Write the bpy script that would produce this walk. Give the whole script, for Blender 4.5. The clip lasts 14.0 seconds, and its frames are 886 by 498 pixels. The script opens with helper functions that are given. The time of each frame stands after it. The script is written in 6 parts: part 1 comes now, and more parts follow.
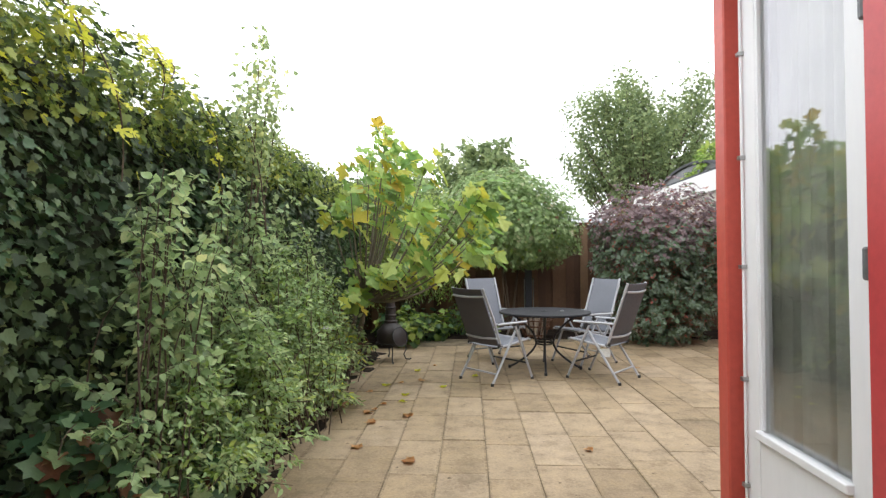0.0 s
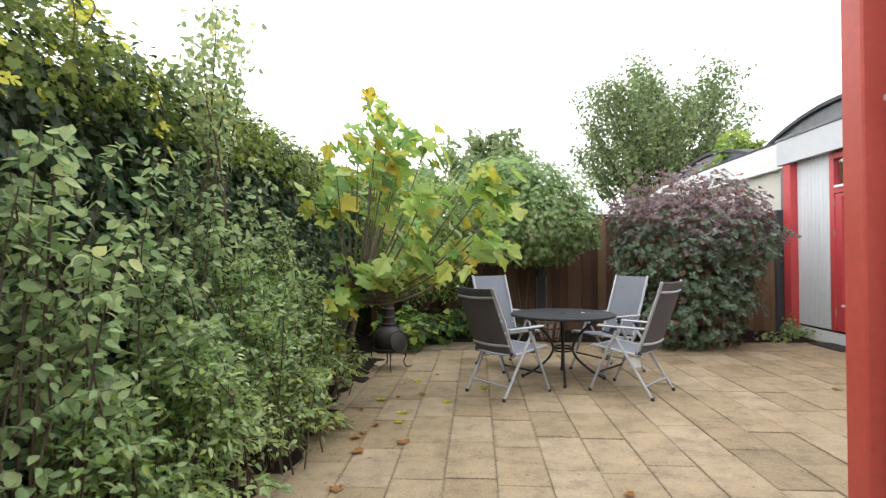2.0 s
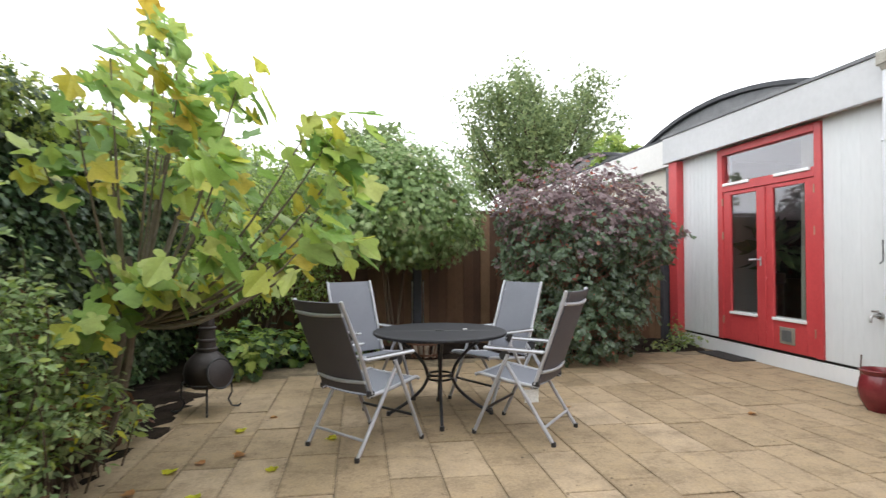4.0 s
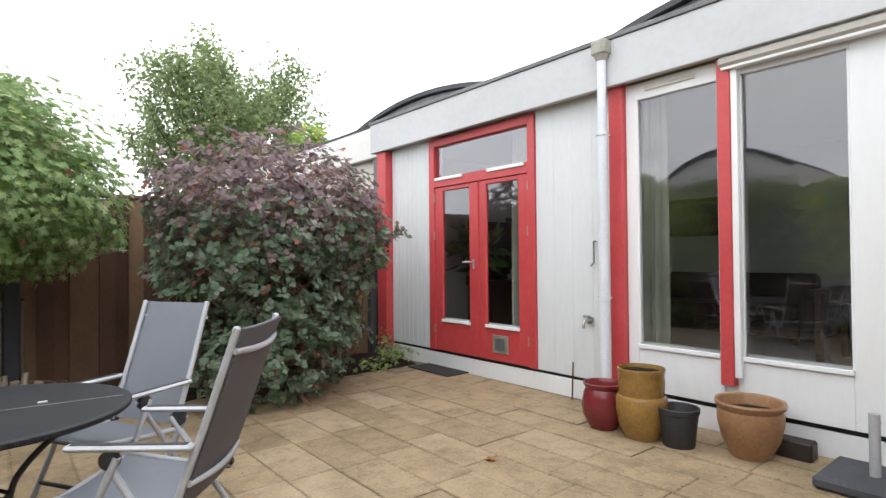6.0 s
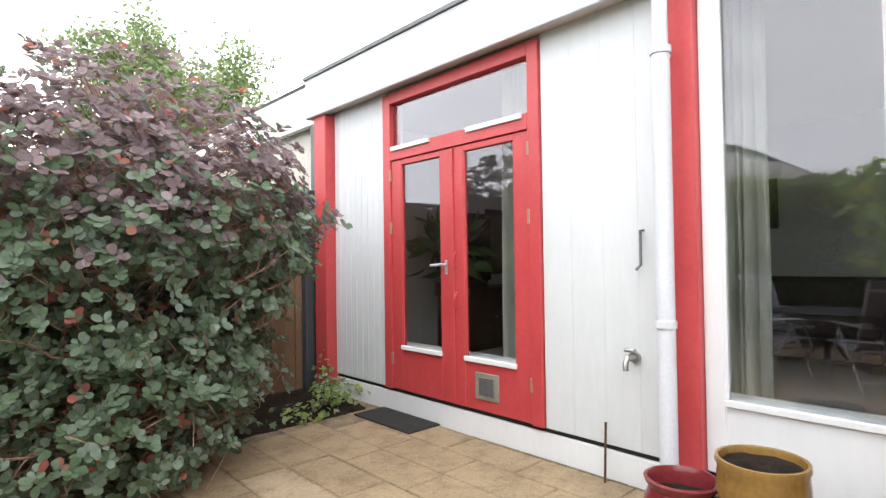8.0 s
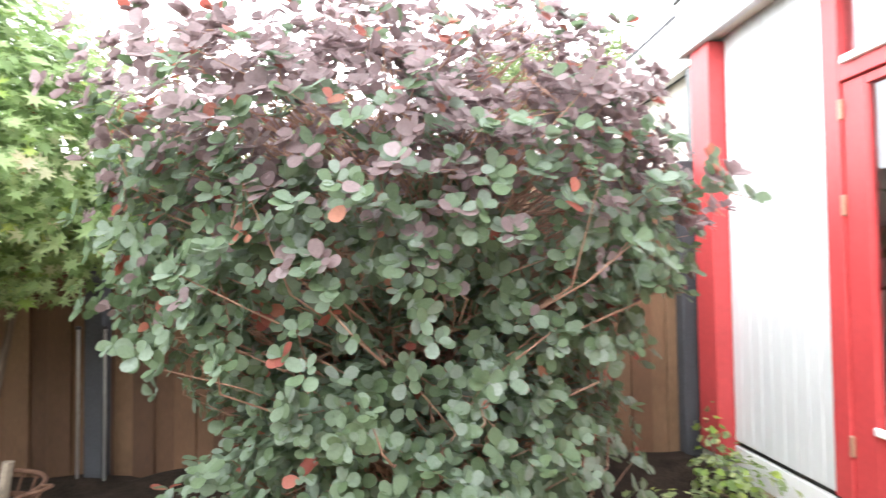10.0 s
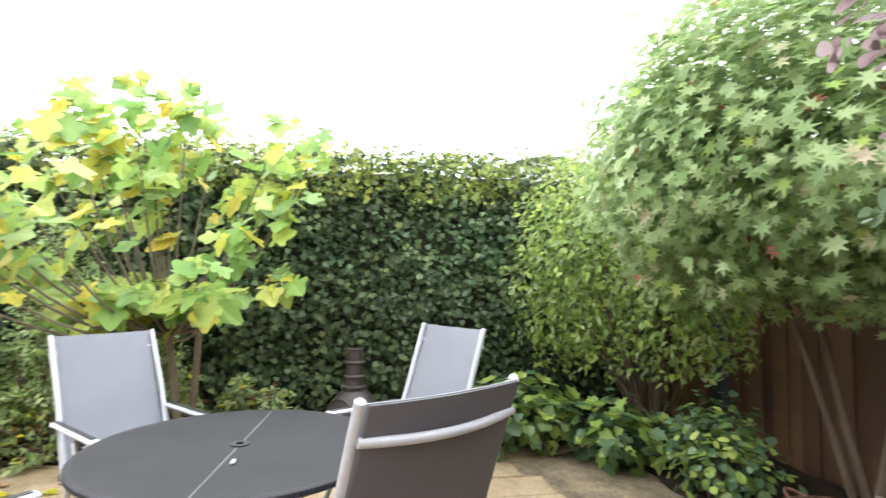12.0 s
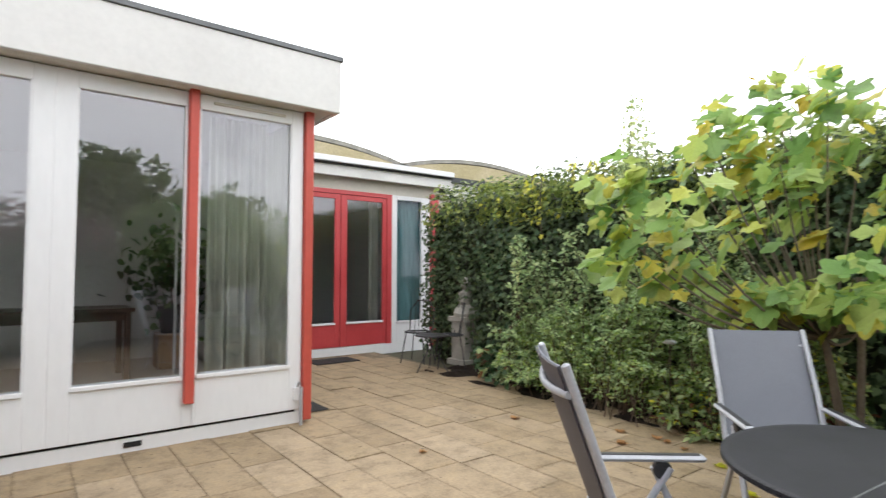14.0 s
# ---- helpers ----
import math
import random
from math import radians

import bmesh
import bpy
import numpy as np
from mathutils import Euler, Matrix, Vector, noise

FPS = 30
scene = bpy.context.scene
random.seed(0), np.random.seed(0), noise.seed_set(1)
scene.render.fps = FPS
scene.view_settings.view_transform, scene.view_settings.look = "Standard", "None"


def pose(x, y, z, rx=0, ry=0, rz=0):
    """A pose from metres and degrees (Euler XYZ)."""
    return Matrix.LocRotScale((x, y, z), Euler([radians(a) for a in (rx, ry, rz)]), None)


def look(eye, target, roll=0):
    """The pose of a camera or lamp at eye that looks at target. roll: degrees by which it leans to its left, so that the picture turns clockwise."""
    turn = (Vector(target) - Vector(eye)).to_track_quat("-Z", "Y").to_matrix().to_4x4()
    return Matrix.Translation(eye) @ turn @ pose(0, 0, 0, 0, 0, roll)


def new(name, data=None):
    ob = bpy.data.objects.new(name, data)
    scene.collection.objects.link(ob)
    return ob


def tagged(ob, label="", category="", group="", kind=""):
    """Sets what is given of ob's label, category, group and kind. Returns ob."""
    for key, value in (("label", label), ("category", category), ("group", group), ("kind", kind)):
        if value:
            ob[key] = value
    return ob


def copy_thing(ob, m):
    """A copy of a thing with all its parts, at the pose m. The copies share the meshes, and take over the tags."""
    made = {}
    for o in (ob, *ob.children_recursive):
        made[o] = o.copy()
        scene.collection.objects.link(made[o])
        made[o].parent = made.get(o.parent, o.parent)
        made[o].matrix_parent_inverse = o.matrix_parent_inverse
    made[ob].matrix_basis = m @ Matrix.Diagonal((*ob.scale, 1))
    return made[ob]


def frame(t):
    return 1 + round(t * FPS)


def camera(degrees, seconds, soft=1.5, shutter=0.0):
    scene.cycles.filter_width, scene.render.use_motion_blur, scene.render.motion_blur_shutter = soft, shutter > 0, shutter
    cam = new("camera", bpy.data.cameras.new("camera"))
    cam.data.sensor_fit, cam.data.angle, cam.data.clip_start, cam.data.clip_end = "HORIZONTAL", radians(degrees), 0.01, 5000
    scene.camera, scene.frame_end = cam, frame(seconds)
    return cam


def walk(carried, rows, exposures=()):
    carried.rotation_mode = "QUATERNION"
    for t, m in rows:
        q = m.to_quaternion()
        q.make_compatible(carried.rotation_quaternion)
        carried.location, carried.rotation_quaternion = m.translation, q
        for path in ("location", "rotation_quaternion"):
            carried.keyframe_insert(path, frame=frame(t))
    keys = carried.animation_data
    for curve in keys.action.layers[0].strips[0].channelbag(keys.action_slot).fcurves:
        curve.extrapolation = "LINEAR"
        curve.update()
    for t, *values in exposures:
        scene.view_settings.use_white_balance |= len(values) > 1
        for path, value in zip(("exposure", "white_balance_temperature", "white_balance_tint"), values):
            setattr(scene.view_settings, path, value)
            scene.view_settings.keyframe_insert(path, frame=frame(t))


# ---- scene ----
cam = camera(78.3, 14.0, soft=1.35, shutter=0.2)
# seconds, eye and target in metres, lean in degrees
PATH = [
    (0, (-0.085, -0.042, 1.319), (-0.183, 1.956, 1.357), -0.3),
    (0.5, (-0.093, 0.037, 1.306), (-0.199, 2.034, 1.339), -0.1),
    (1, (-0.101, 0.189, 1.302), (-0.219, 2.185, 1.331), -0.2),
    (1.5, (-0.116, 0.424, 1.312), (-0.232, 2.421, 1.331), -0.1),
    (2, (-0.087, 0.747, 1.308), (-0.212, 2.743, 1.332), -0.4),
    (2.2, (-0.094, 0.882, 1.308), (-0.221, 2.878, 1.327), -0.2),
    (4.3, (0.229, 2.371, 1.284), (0.72, 4.309, 1.324), -0.3),
    (4.5, (0.279, 2.522, 1.291), (0.914, 4.418, 1.332), -0.4),
    (5, (0.404, 2.944, 1.283), (1.358, 4.702, 1.321), -0.4),
    (5.5, (0.594, 3.315, 1.293), (1.747, 4.949, 1.33), -0.4),
    (6, (0.851, 3.658, 1.305), (2.128, 5.198, 1.337), -0.5),
    (6.5, (1.128, 4.009, 1.288), (2.476, 5.487, 1.318), -0.5),
    (7, (1.448, 4.368, 1.281), (2.835, 5.809, 1.309), -0.5),
    (7.2, (1.589, 4.506, 1.295), (2.978, 5.945, 1.322), -0.6),
    (9.5, (2.812, 6.089, 1.272), (3.594, 7.928, 1.351), -0.7),
    (10, (2.919, 6.413, 1.307), (3.072, 8.406, 1.373), -0.7),
    (10.5, (2.939, 6.72, 1.286), (2.339, 8.625, 1.388), -0.1),
    (11, (2.906, 6.848, 1.298), (1.67, 8.416, 1.413), -0.2),
    (11.5, (2.975, 6.91, 1.315), (1.247, 7.911, 1.437), 0.2),
    (12, (2.967, 6.956, 1.309), (1.001, 7.303, 1.421), 0.7),
    (12.5, (2.924, 6.972, 1.317), (0.941, 6.739, 1.416), 0.8),
    (13, (2.936, 6.986, 1.321), (1.094, 6.212, 1.415), 0.4),
    (13.5, (3.005, 7.047, 1.328), (1.438, 5.808, 1.419), 0.0),
    (14, (3.094, 7.076, 1.325), (1.875, 5.493, 1.412), 0.1),
]
EXPOSURES = [(0.0, 0.9), (2.0, 0.9), (5.0, 0.8), (7.0, 1.02), (8.0, 1.3), (9.5, 1.9), (10.0, 2.42), (10.5, 2.9), (11.0, 2.85), (11.5, 2.4), (12.0, 2.0), (12.5, 1.6), (13.0, 1.12), (14.0, 0.83)]
walk(cam, [(t, look(eye, target, roll)) for t, eye, target, roll in PATH], EXPOSURES)

# ---- sky and sun: a bright overcast afternoon ----
world = bpy.data.worlds.new("overcast")
scene.world = world
world.use_nodes = True
wn = world.node_tree
sky = wn.nodes.new("ShaderNodeTexSky")
sky.sky_type, sky.sun_disc = "NISHITA", False
sky.sun_elevation, sky.sun_rotation = radians(38), radians(215)
sky.air_density, sky.dust_density = 1.0, 3.0
grey = wn.nodes.new("ShaderNodeHueSaturation")
grey.inputs["Saturation"].default_value = 0.12
cloud = wn.nodes.new("ShaderNodeMixRGB")
cloud.inputs[0].default_value = 0.92
cloud.inputs[2].default_value = (12.0, 12.3, 12.8, 1)
wn.links.new(sky.outputs[0], grey.inputs["Color"])
wn.links.new(grey.outputs[0], cloud.inputs[1])
wn.links.new(cloud.outputs[0], wn.nodes["Background"].inputs["Color"])
wn.nodes["Background"].inputs["Strength"].default_value = 0.125
sun = new("sun", bpy.data.lights.new("sun", "SUN"))
sun.data.energy, sun.data.angle, sun.data.color = 0.25, radians(40), (1.0, 0.96, 0.9)
sun.matrix_world = look((-6, -9, 9), (0, 0, 0))


# ---- materials ----
def material(name, rough=0.6, metal=0.0, spec=0.5):
    m = bpy.data.materials.new(name)
    m.use_nodes = True
    b = m.node_tree.nodes["Principled BSDF"]
    b.inputs["Roughness"].default_value = rough
    b.inputs["Metallic"].default_value = metal
    b.inputs["Specular IOR Level"].default_value = spec
    return m, m.node_tree, b


def noise_node(nt, scale, detail=4.0, rough=0.6, coord="Object", stretch=(1, 1, 1)):
    tc = nt.nodes.new("ShaderNodeTexCoord")
    mp = nt.nodes.new("ShaderNodeMapping")
    mp.inputs["Scale"].default_value = stretch
    n = nt.nodes.new("ShaderNodeTexNoise")
    n.inputs["Scale"].default_value, n.inputs["Detail"].default_value = scale, detail
    n.inputs["Roughness"].default_value = rough
    src = nt.nodes.new("ShaderNodeNewGeometry").outputs["Position"] if coord == "World" else tc.outputs[coord]
    nt.links.new(src, mp.inputs["Vector"])
    nt.links.new(mp.outputs[0], n.inputs["Vector"])
    return n.outputs["Fac"]


def ramp(nt, value, stops):
    r = nt.nodes.new("ShaderNodeValToRGB")
    while len(r.color_ramp.elements) < len(stops):
        r.color_ramp.elements.new(0.5)
    for e, (p, c) in zip(r.color_ramp.elements, stops):
        e.position, e.color = p, (*c, 1)
    nt.links.new(value, r.inputs[0])
    return r.outputs[0]


def mixed(nt, a, b, fac, mode="MULTIPLY"):
    m = nt.nodes.new("ShaderNodeMixRGB")
    m.blend_type = mode
    if isinstance(fac, float):
        m.inputs[0].default_value = fac
    else:
        nt.links.new(fac, m.inputs[0])
    for k, v in ((1, a), (2, b)):
        if isinstance(v, tuple):
            m.inputs[k].default_value = (*v, 1)
        else:
            nt.links.new(v, m.inputs[k])
    return m.outputs[0]


def bump(nt, b, value, strength=0.3, dist=0.01):
    n = nt.nodes.new("ShaderNodeBump")
    n.inputs["Strength"].default_value, n.inputs["Distance"].default_value = strength, dist
    nt.links.new(value, n.inputs["Height"])
    nt.links.new(n.outputs[0], b.inputs["Normal"])


def worn(name, dark, light, scale=3.0, fine=60.0, rough=0.6, metal=0.0, relief=0.15, stretch=(1, 1, 1), spec=0.5, dirt=0.25):
    """A surface with large blotches, fine grain and a little relief."""
    m, nt, b = material(name, rough, metal, spec)
    big = noise_node(nt, scale, 5, 0.6, stretch=stretch)
    small = noise_node(nt, fine, 3, 0.6, stretch=stretch)
    base = ramp(nt, big, [(0.3, dark), (0.7, light)])
    grain = ramp(nt, small, [(0.3, (1 - dirt,) * 3), (0.65, (1, 1, 1))])
    nt.links.new(mixed(nt, base, grain, 1.0), b.inputs["Base Color"])
    bump(nt, b, small, relief, 0.004)
    return m


def leaf_material(name, stops, rough=0.45, glow=0.28, patch=0.5, spec=0.4, lift=1.85):
    """Leaves: each one its own tint, with slow patches over the plant and light shining through."""
    m, nt, b = material(name, rough, 0, spec)
    geo = nt.nodes.new("ShaderNodeNewGeometry")
    slow = noise_node(nt, 1.6, 2)
    mx = nt.nodes.new("ShaderNodeMath")
    mx.operation = "MULTIPLY_ADD"
    nt.links.new(slow, mx.inputs[0])
    mx.inputs[1].default_value = patch * 1.6
    sub = nt.nodes.new("ShaderNodeMath")
    sub.operation = "MULTIPLY_ADD"
    nt.links.new(geo.outputs["Random Per Island"], sub.inputs[0])
    sub.inputs[1].default_value, sub.inputs[2].default_value = 1.0 - patch * 0.5, -patch * 0.55
    nt.links.new(sub.outputs[0], mx.inputs[2])
    col = ramp(nt, mx.outputs[0], [(p, tuple(min(0.8, c * lift) for c in rgb)) for p, rgb in stops])
    vein = ramp(nt, noise_node(nt, 120, 2), [(0.3, (0.82, 0.82, 0.82)), (0.7, (1, 1, 1))])
    col = mixed(nt, col, vein, 1.0)
    nt.links.new(col, b.inputs["Base Color"])
    tr = nt.nodes.new("ShaderNodeBsdfTranslucent")
    nt.links.new(col, tr.inputs["Color"])
    ms = nt.nodes.new("ShaderNodeMixShader")
    ms.inputs[0].default_value = min(0.5, glow + 0.1)
    nt.links.new(b.outputs[0], ms.inputs[1])
    nt.links.new(tr.outputs[0], ms.inputs[2])
    nt.links.new(ms.outputs[0], nt.nodes["Material Output"].inputs["Surface"])
    return m


def by_object(name, stops, rough, fine=40.0, relief=0.2, stretch=(1, 1, 1), dirt=0.3, blotch=2.0, glow=0.0, spots=False):
    """Pieces that differ one from another, with grain and blotches."""
    m, nt, b = material(name, rough)
    info = nt.nodes.new("ShaderNodeObjectInfo")
    base = ramp(nt, info.outputs["Random"], stops)
    small = noise_node(nt, fine, 4, 0.65, coord="World", stretch=stretch)
    big = noise_node(nt, blotch, 5, 0.65, coord="World")
    base = mixed(nt, base, ramp(nt, small, [(0.3, (1 - dirt,) * 3), (0.7, (1, 1, 1))]), 1.0)
    base = mixed(nt, base, ramp(nt, big, [(0.32, (0.7, 0.69, 0.66)), (0.52, (0.95, 0.94, 0.92)), (0.7, (1.04, 1.03, 1.0))]), 1.0)
    if spots:
        speck = noise_node(nt, 17, 2, 0.5, coord="World")
        stain = noise_node(nt, 5.5, 6, 0.75, coord="World")
        base = mixed(nt, base, ramp(nt, speck, [(0.24, (0.35, 0.33, 0.3)), (0.3, (1, 1, 1))]), 1.0)
        base = mixed(nt, base, ramp(nt, stain, [(0.36, (0.74, 0.72, 0.68)), (0.5, (1, 1, 1)), (0.62, (1.08, 1.06, 1.0)), (0.72, (1.18, 1.18, 1.16))]), 1.0)
    nt.links.new(base, b.inputs["Base Color"])
    bump(nt, b, small, relief, 0.004)
    if glow:
        tr = nt.nodes.new("ShaderNodeBsdfTranslucent")
        nt.links.new(base, tr.inputs["Color"])
        ms = nt.nodes.new("ShaderNodeMixShader")
        ms.inputs[0].default_value = glow
        nt.links.new(b.outputs[0], ms.inputs[1])
        nt.links.new(tr.outputs[0], ms.inputs[2])
        nt.links.new(ms.outputs[0], nt.nodes["Material Output"].inputs["Surface"])
    return m


def glass_material(name, tint=(0.93, 0.95, 0.945), gloss=0.075):
    m = bpy.data.materials.new(name)
    m.use_nodes = True
    nt = m.node_tree
    nt.nodes.remove(nt.nodes["Principled BSDF"])
    clear, mirror, lw, ms = (nt.nodes.new("ShaderNode" + k) for k in ("BsdfTransparent", "BsdfGlossy", "LayerWeight", "MixShader"))
    clear.inputs[0].default_value = (*tint, 1)
    mirror.inputs["Roughness"].default_value = 0.012
    mirror.inputs["Color"].default_value = (0.98, 0.95, 1.0, 1)
    lw.inputs["Blend"].default_value = 0.5
    steep, gain = nt.nodes.new("ShaderNodeMath"), nt.nodes.new("ShaderNodeMath")
    steep.operation, gain.operation = "POWER", "MULTIPLY_ADD"
    steep.inputs[1].default_value = 4.0
    gain.inputs[1].default_value, gain.inputs[2].default_value = 0.8, gloss
    nt.links.new(lw.outputs["Facing"], steep.inputs[0])
    nt.links.new(steep.outputs[0], gain.inputs[0])
    nt.links.new(gain.outputs[0], ms.inputs[0])
    nt.links.new(clear.outputs[0], ms.inputs[1])
    nt.links.new(mirror.outputs[0], ms.inputs[2])
    nt.links.new(ms.outputs[0], nt.nodes["Material Output"].inputs["Surface"])
    return m


WHITE = worn("white_paint", (0.73, 0.738, 0.75), (0.8, 0.808, 0.815), 1.2, 25, 0.5, relief=0.03, stretch=(1, 1, 0.25), dirt=0.035)
FASCIA = worn("fascia_paint", (0.62, 0.61, 0.59), (0.72, 0.71, 0.69), 0.8, 18, 0.55, relief=0.05, dirt=0.06)
AWNING = worn("grey_beige_awning_paint", (0.36, 0.34, 0.31), (0.46, 0.44, 0.4), 1.0, 20, 0.55, relief=0.05, dirt=0.08)
# Darker white and fascia paint: the garden-door side's dimmer light put into the colour.
SHADED_WHITE = worn("shaded_white_paint", (0.6, 0.62, 0.63), (0.68, 0.7, 0.71), 1.0, 22, 0.55, relief=0.03, stretch=(1, 1, 0.25), dirt=0.05)
SHADED_FASCIA = worn("shaded_fascia_paint", (0.46, 0.468, 0.48), (0.55, 0.558, 0.57), 0.8, 18, 0.55, relief=0.05, dirt=0.06)
CREAM = worn("cream_paint", (0.52, 0.49, 0.43), (0.62, 0.59, 0.52), 1.0, 20, 0.6, relief=0.05, dirt=0.08)
RED = worn("red_paint", (0.48, 0.05, 0.055), (0.56, 0.07, 0.075), 2.0, 30, 0.42, relief=0.06, dirt=0.12)
FADED_RED = worn("faded_red_paint", (0.48, 0.07, 0.05), (0.56, 0.095, 0.065), 2.0, 30, 0.5, relief=0.06, dirt=0.12)
ROOFING = worn("bitumen_roofing", (0.05, 0.052, 0.058), (0.085, 0.088, 0.095), 1.5, 80, 0.85, relief=0.3)
MOSSY = worn("mossy_roof", (0.4, 0.34, 0.17), (0.62, 0.53, 0.36), 0.7, 40, 0.9, relief=0.3)
ZINC = worn("zinc_trim", (0.12, 0.125, 0.13), (0.2, 0.205, 0.21), 3, 50, 0.5, 0.4)
GAP = worn("dark_gap", (0.012, 0.012, 0.012), (0.03, 0.03, 0.028), 5, 60, 0.9)
GLASS = glass_material("window_glass")
PLAIN_GLASS = glass_material("single_pane", gloss=0.02)
DOUBLE_GLASS = glass_material("double_glazing", gloss=0.095)
PALE_PIPE = worn("pale_grey_plastic", (0.62, 0.64, 0.69), (0.7, 0.72, 0.77), 3, 60, 0.45, dirt=0.1)
STEEL = worn("steel", (0.35, 0.35, 0.34), (0.5, 0.5, 0.49), 6, 80, 0.35, 0.85, dirt=0.2)
BRASS_HINGE = worn("painted_hinge", (0.38, 0.2, 0.14), (0.48, 0.28, 0.2), 8, 80, 0.45, 0.2)
FLAP = worn("beige_cat_flap", (0.22, 0.2, 0.16), (0.32, 0.29, 0.24), 5, 60, 0.5)
SOIL = worn("garden_soil", (0.014, 0.01, 0.008), (0.04, 0.029, 0.022), 6, 45, 0.95, relief=1.0, dirt=0.5, spec=0.1)
GROUND = worn("rough_ground", (0.06, 0.06, 0.035), (0.11, 0.1, 0.06), 0.6, 20, 0.95, relief=0.6)
JOINT = worn("joint_sand", (0.10, 0.08, 0.052), (0.36, 0.28, 0.18), 5, 60, 0.95, relief=0.6, dirt=0.5)
SLAB = by_object("paving_slab", [(0.0, (0.33, 0.245, 0.15)), (0.5, (0.40, 0.30, 0.187)), (1.0, (0.46, 0.355, 0.242))], 0.8, 55, 0.5, dirt=0.3, blotch=2.6, spots=True)
SLAB_EDGE = by_object("paving_slab_edge", [(0.0, (0.32, 0.238, 0.146)), (0.5, (0.395, 0.297, 0.186)), (1.0, (0.455, 0.352, 0.24))], 0.9, 38, 0.5, dirt=0.5, blotch=2.6, spots=True)
FENCE = by_object("fence_board", [(0.0, (0.1, 0.048, 0.027)), (0.6, (0.18, 0.092, 0.05)), (1.0, (0.27, 0.16, 0.09))], 0.75, 30, 0.4, stretch=(6, 6, 0.5), dirt=0.45)
FENCE_POST = worn("grey_fence_post", (0.045, 0.047, 0.055), (0.075, 0.078, 0.09), 3, 60, 0.8)
MESH_GREY = worn("grey_textile", (0.175, 0.185, 0.218), (0.213, 0.225, 0.258), 2, 400, 0.6, relief=0.2, dirt=0.25)
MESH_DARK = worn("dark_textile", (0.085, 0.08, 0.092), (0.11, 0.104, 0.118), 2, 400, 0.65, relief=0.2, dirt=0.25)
ALU = worn("painted_aluminium", (0.4, 0.41, 0.44), (0.5, 0.51, 0.54), 4, 90, 0.45, 0.2, dirt=0.12)
BLACK_PLASTIC = worn("black_plastic", (0.018, 0.018, 0.02), (0.035, 0.035, 0.038), 5, 80, 0.45)
TABLE_METAL = worn("dark_table_metal", (0.025, 0.025, 0.029), (0.04, 0.04, 0.046), 4, 160, 0.4, 0.2, dirt=0.3)
TABLE_MESH, nt_, bsdf_ = material("perforated_table_metal", 0.55, 0.1, 0.2)
holes = nt_.nodes.new("ShaderNodeTexVoronoi")
holes.inputs["Scale"].default_value, holes.inputs["Randomness"].default_value = 95, 0.0
nt_.links.new(nt_.nodes.new("ShaderNodeTexCoord").outputs["Object"], holes.inputs["Vector"])
web = ramp(nt_, holes.outputs["Distance"], [(0.3, (0.004, 0.004, 0.005)), (0.42, (0.034, 0.034, 0.039))])
nt_.links.new(mixed(nt_, web, ramp(nt_, noise_node(nt_, 5, 4), [(0.3, (0.7, 0.7, 0.7)), (0.7, (1, 1, 1))]), 1.0), bsdf_.inputs["Base Color"])
bump(nt_, bsdf_, holes.outputs["Distance"], 0.3, 0.002)
CLAY_DARK = worn("dark_brown_cast_iron", (0.022, 0.016, 0.015), (0.045, 0.034, 0.032), 4, 70, 0.5, relief=0.25)
CLAY_RED = worn("red_glaze", (0.14, 0.018, 0.022), (0.22, 0.03, 0.035), 3, 60, 0.22, dirt=0.15)
CLAY_YELLOW = worn("ochre_glaze", (0.22, 0.12, 0.03), (0.36, 0.21, 0.06), 3, 50, 0.25, dirt=0.2)
CLAY_TAN = worn("tan_terracotta", (0.24, 0.12, 0.055), (0.4, 0.22, 0.11), 3, 40, 0.4, dirt=0.25)
CHARCOAL = worn("charcoal_plastic", (0.022, 0.022, 0.026), (0.04, 0.04, 0.045), 4, 60, 0.55)
RUBBER = worn("rubber_mat", (0.012, 0.011, 0.011), (0.028, 0.025, 0.024), 8, 120, 0.9, relief=0.7)
RUST = worn("rusty_iron", (0.08, 0.035, 0.02), (0.17, 0.09, 0.06), 8, 80, 0.8, 0.3)
BARK = worn("bark", (0.07, 0.047, 0.032), (0.14, 0.1, 0.068), 8, 60, 0.9, relief=0.8, stretch=(1, 1, 0.3))
TWIG = worn("red_brown_twig", (0.26, 0.14, 0.1), (0.42, 0.26, 0.19), 8, 60, 0.8, relief=0.4)
FIG_BARK = worn("grey_fig_bark", (0.13, 0.105, 0.08), (0.22, 0.185, 0.14), 6, 50, 0.85, relief=0.5)
LOG = worn("split_log", (0.2, 0.16, 0.12), (0.34, 0.28, 0.22), 6, 60, 0.85, relief=0.6)
STONE = worn("weathered_stone", (0.24, 0.23, 0.2), (0.42, 0.4, 0.35), 5, 60, 0.9, relief=0.5)
PLASTER = worn("room_plaster", (0.76, 0.74, 0.73), (0.82, 0.8, 0.79), 1, 30, 0.8, relief=0.05, dirt=0.05)
TAUPE = worn("taupe_plaster", (0.54, 0.525, 0.52), (0.6, 0.585, 0.58), 1, 30, 0.8, relief=0.05, dirt=0.05)
SOFA = worn("dark_brown_leather", (0.028, 0.014, 0.014), (0.05, 0.026, 0.025), 4, 60, 0.45, relief=0.3)
CARPET = worn("room_carpet", (0.46, 0.44, 0.43), (0.54, 0.52, 0.51), 2, 120, 0.95, relief=0.4)
CURTAIN = by_object("off_white_curtain", [(0.0, (0.66, 0.67, 0.61)), (1.0, (0.74, 0.75, 0.69))], 0.85, 140, 0.1, dirt=0.1, glow=0.15)
